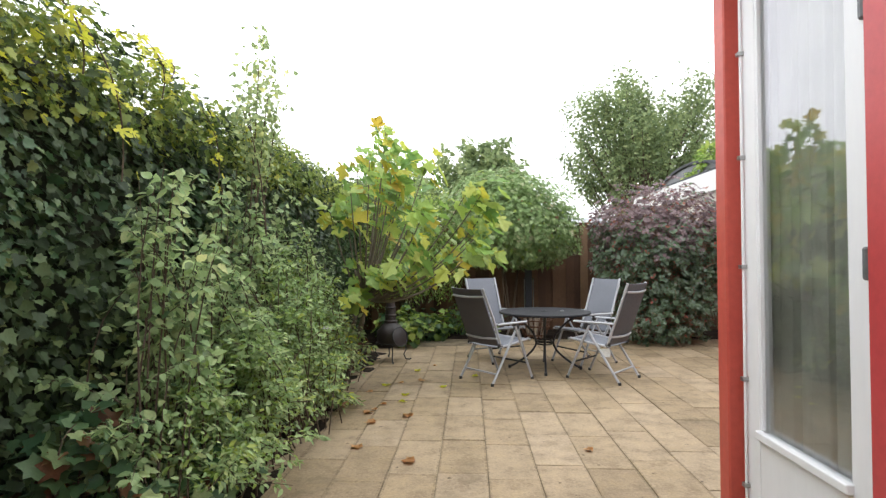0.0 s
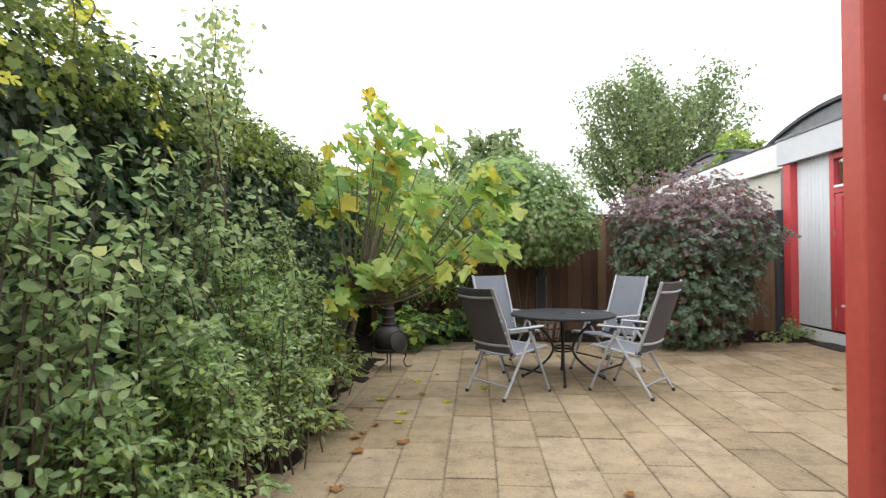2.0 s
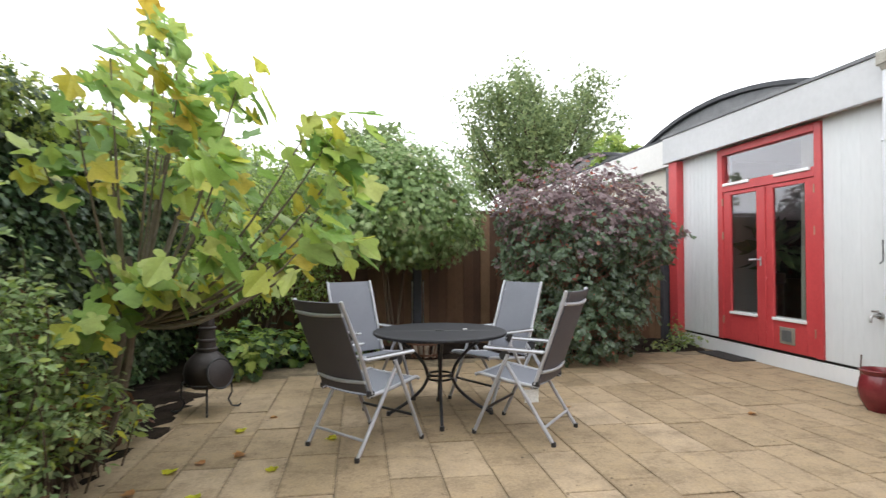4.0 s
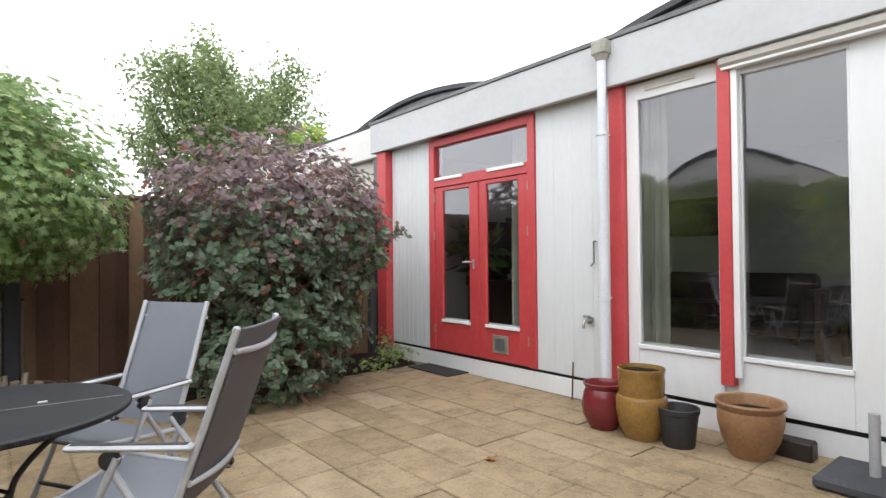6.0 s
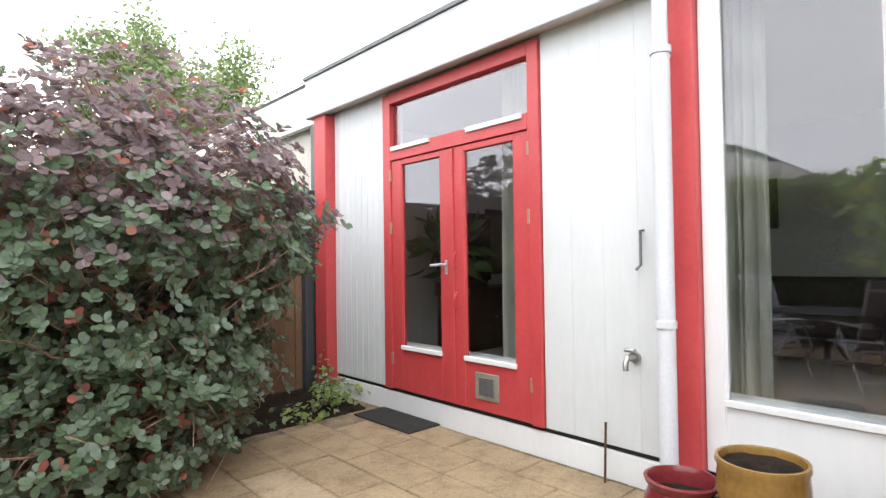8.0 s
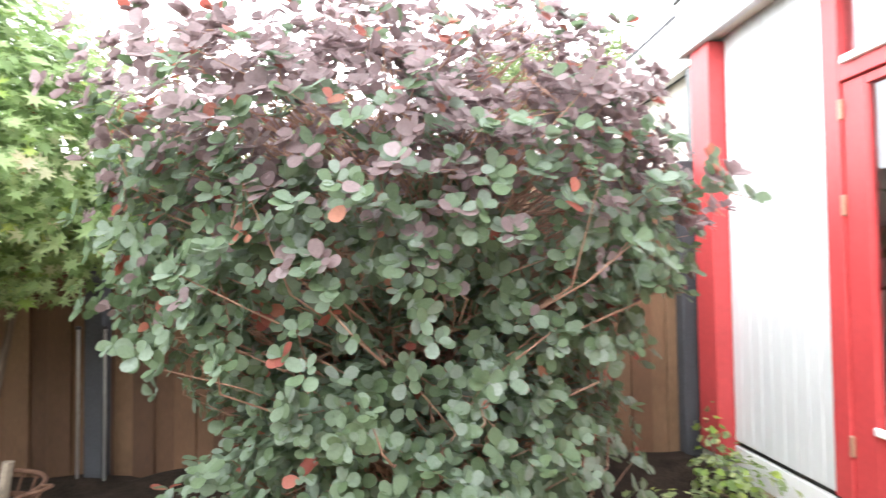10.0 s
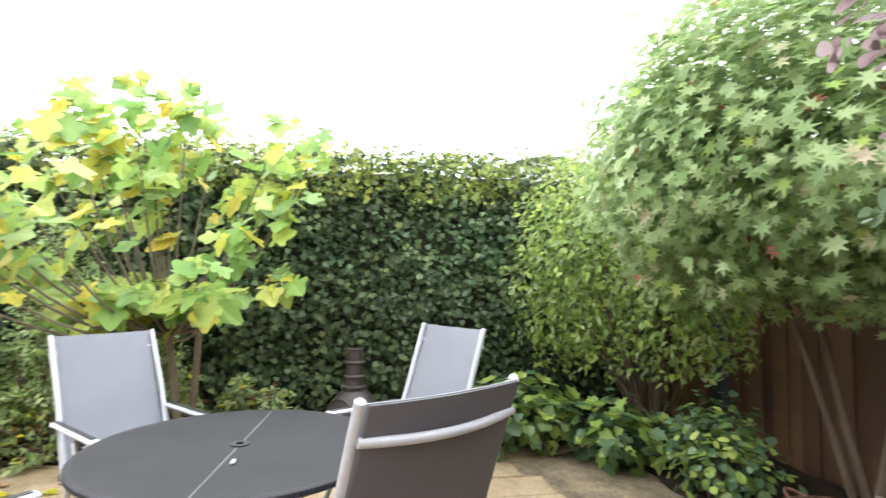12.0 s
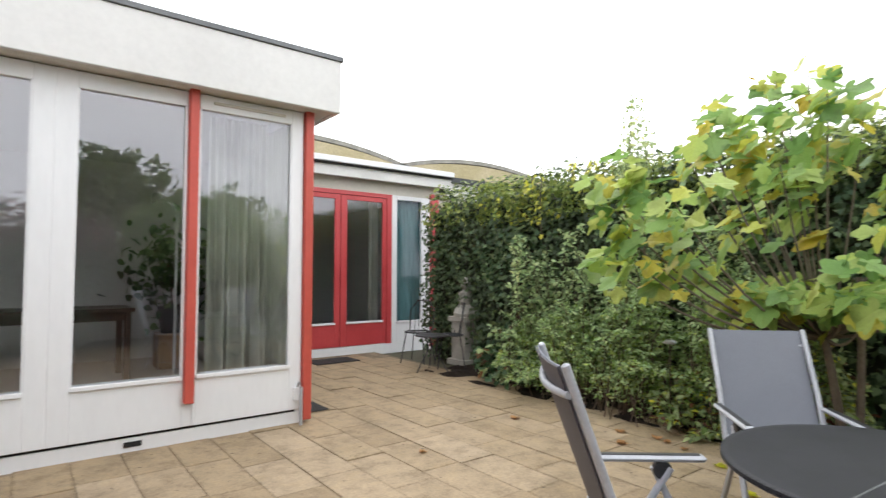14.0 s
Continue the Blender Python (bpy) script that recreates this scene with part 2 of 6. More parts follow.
TEAL = worn("teal_blind", (0.16, 0.36, 0.40), (0.21, 0.44, 0.48), 2, 80, 0.8)
DARK_WOOD = worn("dark_wood", (0.035, 0.018, 0.012), (0.08, 0.04, 0.025), 4, 40, 0.4, stretch=(6, 1, 6))
SCREEN = worn("black_screen", (0.006, 0.006, 0.007), (0.012, 0.012, 0.013), 2, 40, 0.2)
CANVAS = worn("brown_painting", (0.07, 0.045, 0.03), (0.2, 0.13, 0.08), 6, 30, 0.6)
PAPER = worn("white_paper", (0.6, 0.6, 0.58), (0.72, 0.72, 0.7), 4, 80, 0.8)


# ---- building blocks ----
def part(name, bm, mat, parent=None, label="", smooth=False, m=None):
    """Link a bmesh as one mesh object under a thing, or at top level."""
    me = bpy.data.meshes.new(name)
    bm.to_mesh(me)
    bm.free()
    me.materials.append(mat)
    if smooth:
        me.polygons.foreach_set("use_smooth", [True] * len(me.polygons))
        me.set_sharp_from_angle(angle=radians(40))
    ob = new(name, me)
    if parent:
        ob.parent = parent
    if m is not None:
        ob.matrix_local = m
    if label:
        tagged(ob, label)
    return ob


def thing(name, label, category, m=None, group="", kind=""):
    """An empty at the base of a thing, that parents its parts."""
    ob = new(name)
    ob.empty_display_size = 0.1
    if m is not None:
        ob.matrix_world = m
    return tagged(ob, label, category, group, kind)


def bm_box(lo, hi, bev=0.004, bm=None):
    bm = bm or bmesh.new()
    v = bmesh.ops.create_cube(bm, size=1)["verts"]
    for p in v:
        p.co = Vector([lo[i] + (p.co[i] + 0.5) * (hi[i] - lo[i]) for i in range(3)])
    if bev:
        edges = list({e for p in v for e in p.link_edges})
        bmesh.ops.bevel(bm, geom=edges, offset=min(bev, 0.4 * min(abs(hi[i] - lo[i]) for i in range(3))), segments=1, affect="EDGES")
    return bm


def box(name, lo, hi, mat, parent=None, label="", bev=0.004):
    return part(name, bm_box(lo, hi, bev), mat, parent, label)


def bm_tube(points, radius, segs=10, bm=None, cap=True):
    """A round bar along points; radius is one number, or one for each point."""
    bm = bm or bmesh.new()
    pts = [Vector(p) for p in points]
    radii = radius if isinstance(radius, (list, tuple)) else [radius] * len(pts)
    rings, side = [], None
    for i, p in enumerate(pts):
        d = (pts[min(i + 1, len(pts) - 1)] - pts[max(i - 1, 0)]).normalized()
        if side is None:
            side = d.orthogonal().normalized()
        side = (side - d * side.dot(d)).normalized()
        up = d.cross(side)
        rings.append([bm.verts.new(p + radii[i] * (math.cos(a) * side + math.sin(a) * up)) for a in [2 * math.pi * k / segs for k in range(segs)]])
    for a, b in zip(rings, rings[1:]):
        for k in range(segs):
            bm.faces.new((a[k], a[(k + 1) % segs], b[(k + 1) % segs], b[k]))
    if cap:
        bm.faces.new(list(reversed(rings[0])))
        bm.faces.new(rings[-1])
    return bm


def bm_lathe(profile, segs=40, bm=None, close=False):
    """Turn a profile of (radius, height) round the z axis."""
    bm = bm or bmesh.new()
    rings = []
    for r, z in profile:
        rings.append([bm.verts.new((r * math.cos(2 * math.pi * k / segs), r * math.sin(2 * math.pi * k / segs), z)) for k in range(segs)])
    for a, b in zip(rings, rings[1:]):
        for k in range(segs):
            bm.faces.new((a[k], a[(k + 1) % segs], b[(k + 1) % segs], b[k]))
    if close:
        bm.faces.new(list(reversed(rings[0])))
        bm.faces.new(rings[-1])
    return bm


def arc(a, b, sag, n=8):
    """Points on a bow from a to b, that bulges by the vector sag."""
    a, b, sag = Vector(a), Vector(b), Vector(sag)
    return [a.lerp(b, i / n) + sag * (4 * (i / n) * (1 - i / n)) for i in range(n + 1)]


def structure(ob, label, category):
    return tagged(ob, label, category, kind="structure")


def wall_frame(axis, sign):
    """Boxes on a wall: u along it, z up, d outwards from its face."""
    def make(plane):
        def put(u0, u1, z0, z1, d0, d1):
            lo, hi = [0, 0, z0], [0, 0, z1]
            lo[axis], hi[axis] = u0, u1
            other = 1 - axis
            a, b = plane + sign * d0, plane + sign * d1
            lo[other], hi[other] = min(a, b), max(a, b)
            return lo, hi
        return put
    return make


EAST = wall_frame(1, -1)(5.0)      # west-facing wall with the garden doors, u is y
NORTH = wall_frame(0, 1)(2.44)     # north-facing window wall, u is x
WEST = wall_frame(1, -1)(1.115)     # west-facing wall of the passage, u is y
BACK = wall_frame(0, 1)(-0.92)     # north-facing wall of the rear wing, u is x


def glazed_leaf(side, parent, name, u0, u1, z0, z1, g0, g1, gz0, gz1, paint, d0=-0.03, d1=0.015, glass=GLASS):
    """A door leaf or casement with its stiles, rails, pane and beads."""
    leaf = box(name, *side(u0, g0, z0, z1, d0, d1), paint, parent)
    box("stile", *side(g1, u1, z0, z1, d0, d1), paint, leaf)
    box("top_rail", *side(g0, g1, gz1, z1, d0, d1), paint, leaf)
    box("bottom_rail", *side(g0, g1, z0, gz0, d0, d1), paint, leaf)
    pane = box("pane", *side(g0 - 0.005, g1 + 0.005, gz0 - 0.005, gz1 + 0.005, -0.012, -0.006), glass, leaf, "clear reflecting glass", 0)
    pane.visible_shadow = False
    box("glazing_bead", *side(g0, g1, gz0 - 0.022, gz0 + 0.012, d1 - 0.006, d1 + 0.022), WHITE, leaf, "white weathered glazing bead")
    for a, b in ((g0, g0 + 0.012), (g1 - 0.012, g1)):
        box("side_bead", *side(a, b, gz0 + 0.012, gz1, d1 - 0.022, d1 - 0.004), WHITE if paint is WHITE else paint, leaf, bev=0.002)
    return leaf


def fixed_window(side, name, label, u0, u1, z0, z1, g0, g1, gz0, gz1, paint=WHITE, glass=GLASS):
    w = structure(new(name), label, "window")
    glazed_leaf(side, w, "window_frame", u0, u1, z0, z1, g0, g1, gz0, gz1, paint, -0.05, 0.02, glass)
    return w


def post(side, name, label, u0, u1, z0, z1, d0, d1, mat):
    return structure(box(name, *side(u0, u1, z0, z1, d0, d1), mat, bev=0.006), label, "post")


def hinge(side, u, z, parent, mat=BRASS_HINGE):
    lo, hi = side(u - 0.012, u + 0.012, z - 0.05, z + 0.05, 0.012, 0.034)
    box("hinge", lo, hi, mat, parent, "weathered metal hinge", 0.006)


# ---- ground ----
ground = structure(box("ground", (-120, -120, -0.6), (120, 140, -0.06), GROUND, bev=0), "bare rough ground round the garden", "ground")
bed = structure(box("paving_bed", (-1.6, -0.9, -0.07), (5.02, 9.5, -0.006), JOINT, bev=0), "sand bed with dark joints under the paving", "paving")


def soil_bed(name, x0, x1, y0, y1, top, label):
    bm = bmesh.new()
    nx, ny = max(2, int((x1 - x0) / 0.12)), max(2, int((y1 - y0) / 0.12))
    grid = [[None] * (ny + 1) for _ in range(nx + 1)]
    for i in range(nx + 1):
        for j in range(ny + 1):
            x, y = x0 + (x1 - x0) * i / nx, y0 + (y1 - y0) * j / ny
            edge = min(i, j, nx - i, ny - j)
            z = -0.05 if edge == 0 else top + 0.05 * noise.noise((x * 3, y * 3, 0)) + 0.02 * noise.noise((x * 11, y * 11, 3))
            grid[i][j] = bm.verts.new((x, y, z))
    for i in range(nx):
        for j in range(ny):
            bm.faces.new((grid[i][j], grid[i + 1][j], grid[i + 1][j + 1], grid[i][j + 1]))
    return structure(part(name, bm, SOIL, smooth=True), label, "soil")


soil_bed("soil_bed_west", -2.6, -1.15, 0.9, 10.6, 0.0, "dark soil bed with litter along the ivy hedge")
soil_bed("soil_bed_north", -1.3, 4.98, 8.95, 10.2, 0.02, "dark soil bed along the wooden fence")

# ---- house: wall with the garden doors ----
structure(box("wall_east", *EAST(2.44, 9.95, 0.2, 0.57, -0.2, -0.05), WHITE), "white painted lower wall of the house", "wall")
structure(box("wall_east_door_side", *EAST(8.89, 9.95, 0.2, 2.9, -0.2, -0.012), WHITE), "white wall behind the boarding", "wall")
structure(box("wall_east_pipe_side", *EAST(6.2, 7.21, 0.2, 2.9, -0.2, -0.012), WHITE), "white wall behind the boarding", "wall")
structure(box("wall_east_head", *EAST(2.44, 9.95, 2.74, 3.1, -0.2, -0.03), CREAM), "cream painted wall head under the fascia", "wall")
structure(box("plinth_east", *EAST(2.44, 9.95, -0.05, 0.165, -0.2, 0.0), WHITE), "white plinth at the foot of the house", "plinth")
structure(box("gap_east", *EAST(2.44, 9.95, 0.16, 0.205, -0.2, -0.025), GAP), "dark shadow gap above the plinth", "trim")


def boarding(name, side, u0, u1, z0, z1, n, label, gap=0.0012):
    w = structure(new(name), label, "cladding")
    step = (u1 - u0) / n
    for i in range(n):
        box("board", *side(u0 + i * step + gap, u0 + (i + 1) * step - gap, z0, z1, -0.012, 0.004), SHADED_WHITE, w, bev=4 * gap)
    return w


boarding("boarding_door_side", EAST, 8.895, 9.715, 0.2, 2.74, 9, "white painted upright boarding beside the red doors")
boarding("boarding_pipe_side", EAST, 6.335, 7.205, 0.2, 2.76, 4, "white painted upright boarding beside the downpipe", 0.0003)
post(EAST, "post_far", "red painted post at the end of the house", 9.72, 9.93, 0.1, 2.74, -0.1, 0.11, RED)
post(EAST, "post_pipe", "red painted post beside the downpipe", 6.2, 6.33, 0.05, 2.78, -0.1, 0.08, RED)
post(EAST, "mullion_east", "slender red mullion that ends above the plinth", 5.33, 5.42, 0.37, 2.78, -0.05, 0.09, RED)
post(EAST, "mullion_east_end", "slender red mullion between the windows", 4.06, 4.15, 0.37, 2.78, -0.05, 0.09, RED)

doors = structure(new("door_1"), "red double garden doors with glass, closed, with a fanlight", "door")
for u0, u1, z0, z1 in ((7.21, 7.3, 0.2, 2.73), (8.79, 8.89, 0.2, 2.73), (7.3, 8.79, 2.64, 2.73), (7.3, 8.79, 2.15, 2.26)):
    box("door_frame", *EAST(u0, u1, z0, z1, -0.09, 0.03), RED, doors)
right_leaf = glazed_leaf(EAST, doors, "door_leaf", 7.302, 8.046, 0.205, 2.145, 7.43, 7.92, 0.57, 2.10, RED)
left_leaf = glazed_leaf(EAST, doors, "door_leaf", 8.05, 8.788, 0.205, 2.145, 8.17, 8.66, 0.57, 2.10, RED)
box("cover_strip", *EAST(8.02, 8.075, 0.21, 2.14, 0.015, 0.03), RED, right_leaf)
fan = box("fanlight_pane", *EAST(7.3, 8.79, 2.26, 2.64, -0.02, -0.014), DOUBLE_GLASS, doors, "fanlight glass", 0)
fan.visible_shadow = False
for u0, u1 in ((8.27, 8.76), (7.34, 7.86)):
    box("vent_strip", *EAST(u0, u1, 2.225, 2.262, 0.025, 0.05), WHITE, doors, "white ventilation strip")
for u, lf in ((8.79, left_leaf), (7.3, right_leaf)):
    for z in (0.46, 1.57, 2.02):
        hinge(EAST, u, z, lf)
handle = part("handle", bm_tube([(4.97, 8.11, 1.255), (4.93, 8.11, 1.255), (4.925, 8.12, 1.255), (4.925, 8.23, 1.25)], 0.011), ALU, left_leaf, "pale metal lever handle", True)
box("handle_plate", *EAST(8.095, 8.125, 1.18, 1.29, 0.015, 0.022), ALU, left_leaf, "pale handle plate")
for z in (1.36, 1.05):
    part("pull", bm_tube(arc((4.985, 8.0, z), (4.985, 8.0, z - 0.13), (-0.03, 0, 0)), 0.006), RED, right_leaf, "red painted pull", True)
flap = box("cat_flap", *EAST(7.59, 7.81, 0.29, 0.48, 0.012, 0.03), FLAP, right_leaf, "beige plastic cat flap")
box("flap_door", *EAST(7.63, 7.77, 0.32, 0.45, 0.028, 0.034), ZINC, flap, "grey smoked flap")

fixed_window(EAST, "window_1", "tall fixed window in a white frame", 5.42, 6.198, 0.205, 2.74, 5.44, 6.10, 0.57, 2.60)
fixed_window(EAST, "window_2", "tall fixed window in a white frame with an awning box", 4.15, 5.33, 0.205, 2.74, 4.64, 5.29, 0.57, 2.60)
fixed_window(EAST, "window_3", "tall fixed window in a white frame", 2.8, 4.06, 0.205, 2.74, 3.3, 3.96, 0.57, 2.60)
structure(box("window_guide", *EAST(5.285, 5.33, 0.43, 2.7, 0.02, 0.075), WHITE), "white guide rail of the awning", "trim")
awning = thing("awning_box", "long cream awning casing above the window", "awning")
box("casing", *EAST(4.1, 5.40, 2.655, 2.732, 0.02, 0.13), AWNING, awning, bev=0.02)
box("front_slat", *EAST(4.12, 5.38, 2.635, 2.665, 0.05, 0.11), WHITE, awning)
structure(box("vent_grille", *EAST(5.6, 6.02, 2.66, 2.69, 0.02, 0.035), CREAM), "cream ventilation grille above the window", "vent")


def fascia(name, lo, hi, label, paint=FASCIA):
    f = structure(box(name, lo, hi, paint, bev=0.006), label, "fascia")
    return f


fascia("fascia_east", (4.85, 2.66, 2.735), (4.9, 10.03, 3.125), "white painted deep fascia board", SHADED_FASCIA)
fascia("fascia_east_end", (4.9, 9.985, 2.735), (9.0, 10.03, 3.125), "white painted fascia at the end of the roof", SHADED_FASCIA)
structure(box("soffit_east", (4.9, 2.6, 2.76), (5.0, 9.985, 2.8), CREAM), "cream soffit under the fascia", "soffit")
structure(box("roof_trim_east", (4.835, 2.675, 3.125), (4.93, 10.05, 3.165), ZINC), "dark grey roof trim on the fascia", "trim")
structure(box("roof_east", (4.93, 2.4, 3.06), (12.0, 10.0, 3.12), ROOFING, bev=0), "flat roof of dark bitumen", "roof")
# neighbouring row beyond the fence
fascia("fascia_next", (4.98, 10.05, 2.72), (5.05, 17.0, 3.15), "pale grey fascia of the neighbouring house")
structure(box("wall_next", (5.1, 10.05, 0), (5.3, 17, 2.74), CREAM), "neighbouring house wall beyond the fence", "wall")
structure(box("post_next", (4.97, 10.02, 0.05), (5.12, 10.14, 2.7), ZINC), "dark grey corner post at the fence", "post")
structure(box("roof_next", (5.0, 10.05, 3.15), (12, 17, 3.2), ROOFING, bev=0), "flat roof of the neighbouring house", "roof")


def vault(name, label, mid, half, rise, along, lo, hi, base, mat, thick=0.08):
    """A shallow barrel roof: it spans 2*half across, and runs from lo to hi along x or y."""
    bm = bmesh.new()
    n = 28
    rows = []
    for e in (lo, hi):
        for dz in (0, -thick):
            row = []
            for i in range(n + 1):
                s = -1 + 2 * i / n
                c = mid + half * s
                z = base + rise * (1 - s * s) + dz
                row.append(bm.verts.new((e, c, z) if along == "x" else (c, e, z)))
            rows.append(row)
    a, b_, c_, d = rows
    for p, q in ((a, c_), (d, b_), (b_, a), (c_, d)):
        for i in range(n):
            bm.faces.new((p[i], p[i + 1], q[i + 1], q[i]))
    return structure(part(name, bm, mat, smooth=True), label, "roof")


def gable(name, label, mid, half, rise, along, at, base, mat, thick=0.05):
    bm = bmesh.new()
    n = 24
    front, back = [], []
    for row, off in ((front, 0), (back, thick)):
        pts = [(mid + half * (-1 + 2 * i / n), base + (rise - 0.06) * (1 - (-1 + 2 * i / n) ** 2)) for i in range(n + 1)] + [(mid + half, base - 0.1), (mid - half, base - 0.1)]
        for c, z in pts:
            row.append(bm.verts.new((at + off, c, z) if along == "x" else (c, at + off, z)))
    bm.faces.new(front)
    bm.faces.new(list(reversed(back)))
    for i in range(len(front)):
        bm.faces.new((front[i], back[i], back[(i + 1) % len(front)], front[(i + 1) % len(front)]))
    return structure(part(name, bm, mat), label, "gable")


structure(box("roof_drum_east", (7.1, 2.6, 3.12), (12.0, 21.2, 3.8), FASCIA, bev=0), "pale raised wall under the barrel roofs", "wall")
for i, mid in enumerate((18.1, 11.9, 5.7)):
    vault("vault_east_%d" % (i + 1), "shallow barrel roof of dark grey bitumen", mid, 3.1, 0.6, "x", 7.0, 12.0, 3.8, ROOFING)
    gable("vault_gable_east_%d" % (i + 1), "grey end panel under the barrel roof", mid, 3.0, 0.56, "x", 7.08, 3.8, ZINC)

# ---- house: north-facing window wall and passage ----
structure(box("wall_north_low", *NORTH(1.13, 5.0, 0.12, 0.5, -0.2, -0.05), WHITE), "white painted lower wall", "wall")
structure(box("wall_north_head", *NORTH(1.13, 5.0, 2.74, 3.1, -0.2, -0.03), CREAM), "cream wall head under the fascia", "wall")
structure(box("plinth_north", *NORTH(1.1, 5.0, -0.05, 0.1, -0.2, 0.0), WHITE), "white plinth at the foot of the window wall", "plinth")
structure(box("gap_north", *NORTH(1.16, 5.0, 0.095, 0.128, -0.2, -0.02), GAP), "dark shadow gap above the plinth", "trim")
structure(box("air_brick", *NORTH(2.36, 2.48, 0.035, 0.075, 0.0, 0.008), GAP), "small dark ventilation slot in the plinth", "vent")
post(NORTH, "post_corner", "faded red corner post of the house", 1.04, 1.118, 0.03, 2.78, -0.035, 0.06, FADED_RED)
post(NORTH, "mullion_north", "slender faded red mullion", 2.02, 2.09, 0.31, 2.79, -0.05, 0.09, FADED_RED)
post(NORTH, "mullion_north_end", "slender faded red mullion", 3.82, 3.89, 0.31, 2.79, -0.05, 0.09, FADED_RED)
fixed_window(NORTH, "window_4", "tall fixed window in a white frame beside the corner post", 1.13, 2.02, 0.125, 2.76, 1.235, 2.0, 0.51, 2.64, glass=DOUBLE_GLASS)
fixed_window(NORTH, "window_5", "tall fixed window in a white frame", 2.09, 2.95, 0.125, 2.76, 2.1, 2.82, 0.51, 2.64, glass=DOUBLE_GLASS)
fixed_window(NORTH, "window_6", "tall fixed window in a white frame", 2.95, 3.82, 0.125, 2.76, 3.08, 3.8, 0.51, 2.64, glass=DOUBLE_GLASS)
fixed_window(NORTH, "window_7", "tall fixed window in a white frame", 3.89, 4.98, 0.125, 2.76, 4.0, 4.7, 0.51, 2.64, glass=DOUBLE_GLASS)
for i, (u0, u1) in enumerate(((2.022, 2.088), (3.822, 3.888))):
    structure(box("panel_north_%d" % (i + 1), *NORTH(u0, u1, 0.125, 2.76, -0.05, 0.012), WHITE), "white strip behind the red mullion", "trim")
for i, (u0, u1) in enumerate(((5.332, 5.418), (4.062, 4.148))):
    structure(box("panel_east_%d" % (i + 1), *EAST(u0, u1, 0.205, 2.74, -0.05, 0.012), WHITE), "white strip behind the red mullion", "trim")
structure(box("vent_grille_north", *NORTH(1.3, 1.9, 2.69, 2.715, 0.02, 0.035), CREAM), "cream ventilation grille above the window", "vent")
fascia("fascia_north", (0.86, 2.62, 2.76), (4.85, 2.66, 3.23), "white painted deep fascia board")
fascia("fascia_west", (0.86, 1.2, 2.76), (0.91, 2.62, 3.23), "white painted fascia that turns the corner")
structure(box("soffit_north", (0.91, 1.2, 2.77), (4.9, 2.62, 2.8), CREAM), "cream soffit under the fascia", "soffit")
structure(box("roof_trim_north", (0.845, 2.58, 3.23), (4.85, 2.675, 3.275), ZINC), "dark grey roof trim", "trim")
structure(box("roof_trim_west", (0.845, 1.2, 3.23), (0.93, 2.58, 3.275), ZINC), "dark grey roof trim", "trim")
structure(box("roof_north", (0.93, 1.2, 3.12), (4.93, 2.58, 3.2), ROOFING, bev=0), "flat roof of dark bitumen", "roof")
structure(box("roof_passage", (1.0, -0.95, 2.8), (4.93, 1.2, 2.95), ROOFING, bev=0), "flat roof over the passage", "roof")
meter = thing("wall_tap_box", "small white wall box with a pipe at the corner", "box")
box("housing", *NORTH(1.13, 1.2, 0.21, 0.32, 0.0, 0.06), WHITE, meter)
part("pipe", bm_tube([(1.15, 2.53, 0.33), (1.15, 2.53, 0.0)], 0.014), ALU, meter, "grey pipe", True)
part("spout", bm_tube([(1.17, 2.5, 0.33), (1.17, 2.53, 0.37), (1.17, 2.55, 0.36)], 0.01), ALU, meter, "grey spout", True)

side_door = structure(new("door_2"), "white glazed door in a red frame, closed", "door")
box("door_frame", *WEST(2.365, 2.44, 0.1, 2.74, -0.05, 0.0), WHITE, side_door, "white door frame")
box("door_frame", *WEST(1.3, 1.615, 0.1, 2.74, -0.05, 0.035), RED, side_door, "red door frame")
white_leaf = glazed_leaf(WEST, side_door, "door_leaf", 1.62, 2.36, 0.12, 2.72, 1.72, 2.265, 0.6, 2.62, WHITE, glass=DOUBLE_GLASS)
for z in (0.45, 1.3, 2.08):
    hinge(WEST, 1.63, z, white_leaf, ZINC)
conduit = part("bolt_rod", bm_tube([(1.09, 2.36, 0.2), (1.09, 2.36, 2.7)], 0.006, 8), WHITE, white_leaf, "white bolt rod", True)
for z in (0.35, 0.8, 1.28, 1.75, 2.2):
    box("clip", *WEST(2.348, 2.374, z - 0.009, z + 0.009, 0.012, 0.04), STEEL, white_leaf, "small metal clip", 0.002)
structure(box("wall_passage", *WEST(-0.92, 1.3, 0.05, 2.8, -0.15, 0.0), WHITE), "white painted passage wall", "wall")
structure(box("wall_passage_head", *WEST(1.2, 2.44, 2.74, 2.8, -0.15, 0.0), WHITE), "white wall head above the door", "wall")
structure(box("plinth_passage", *WEST(-0.92, 2.236, -0.05, 0.1, -0.15, 0.0), WHITE), "white plinth", "plinth")

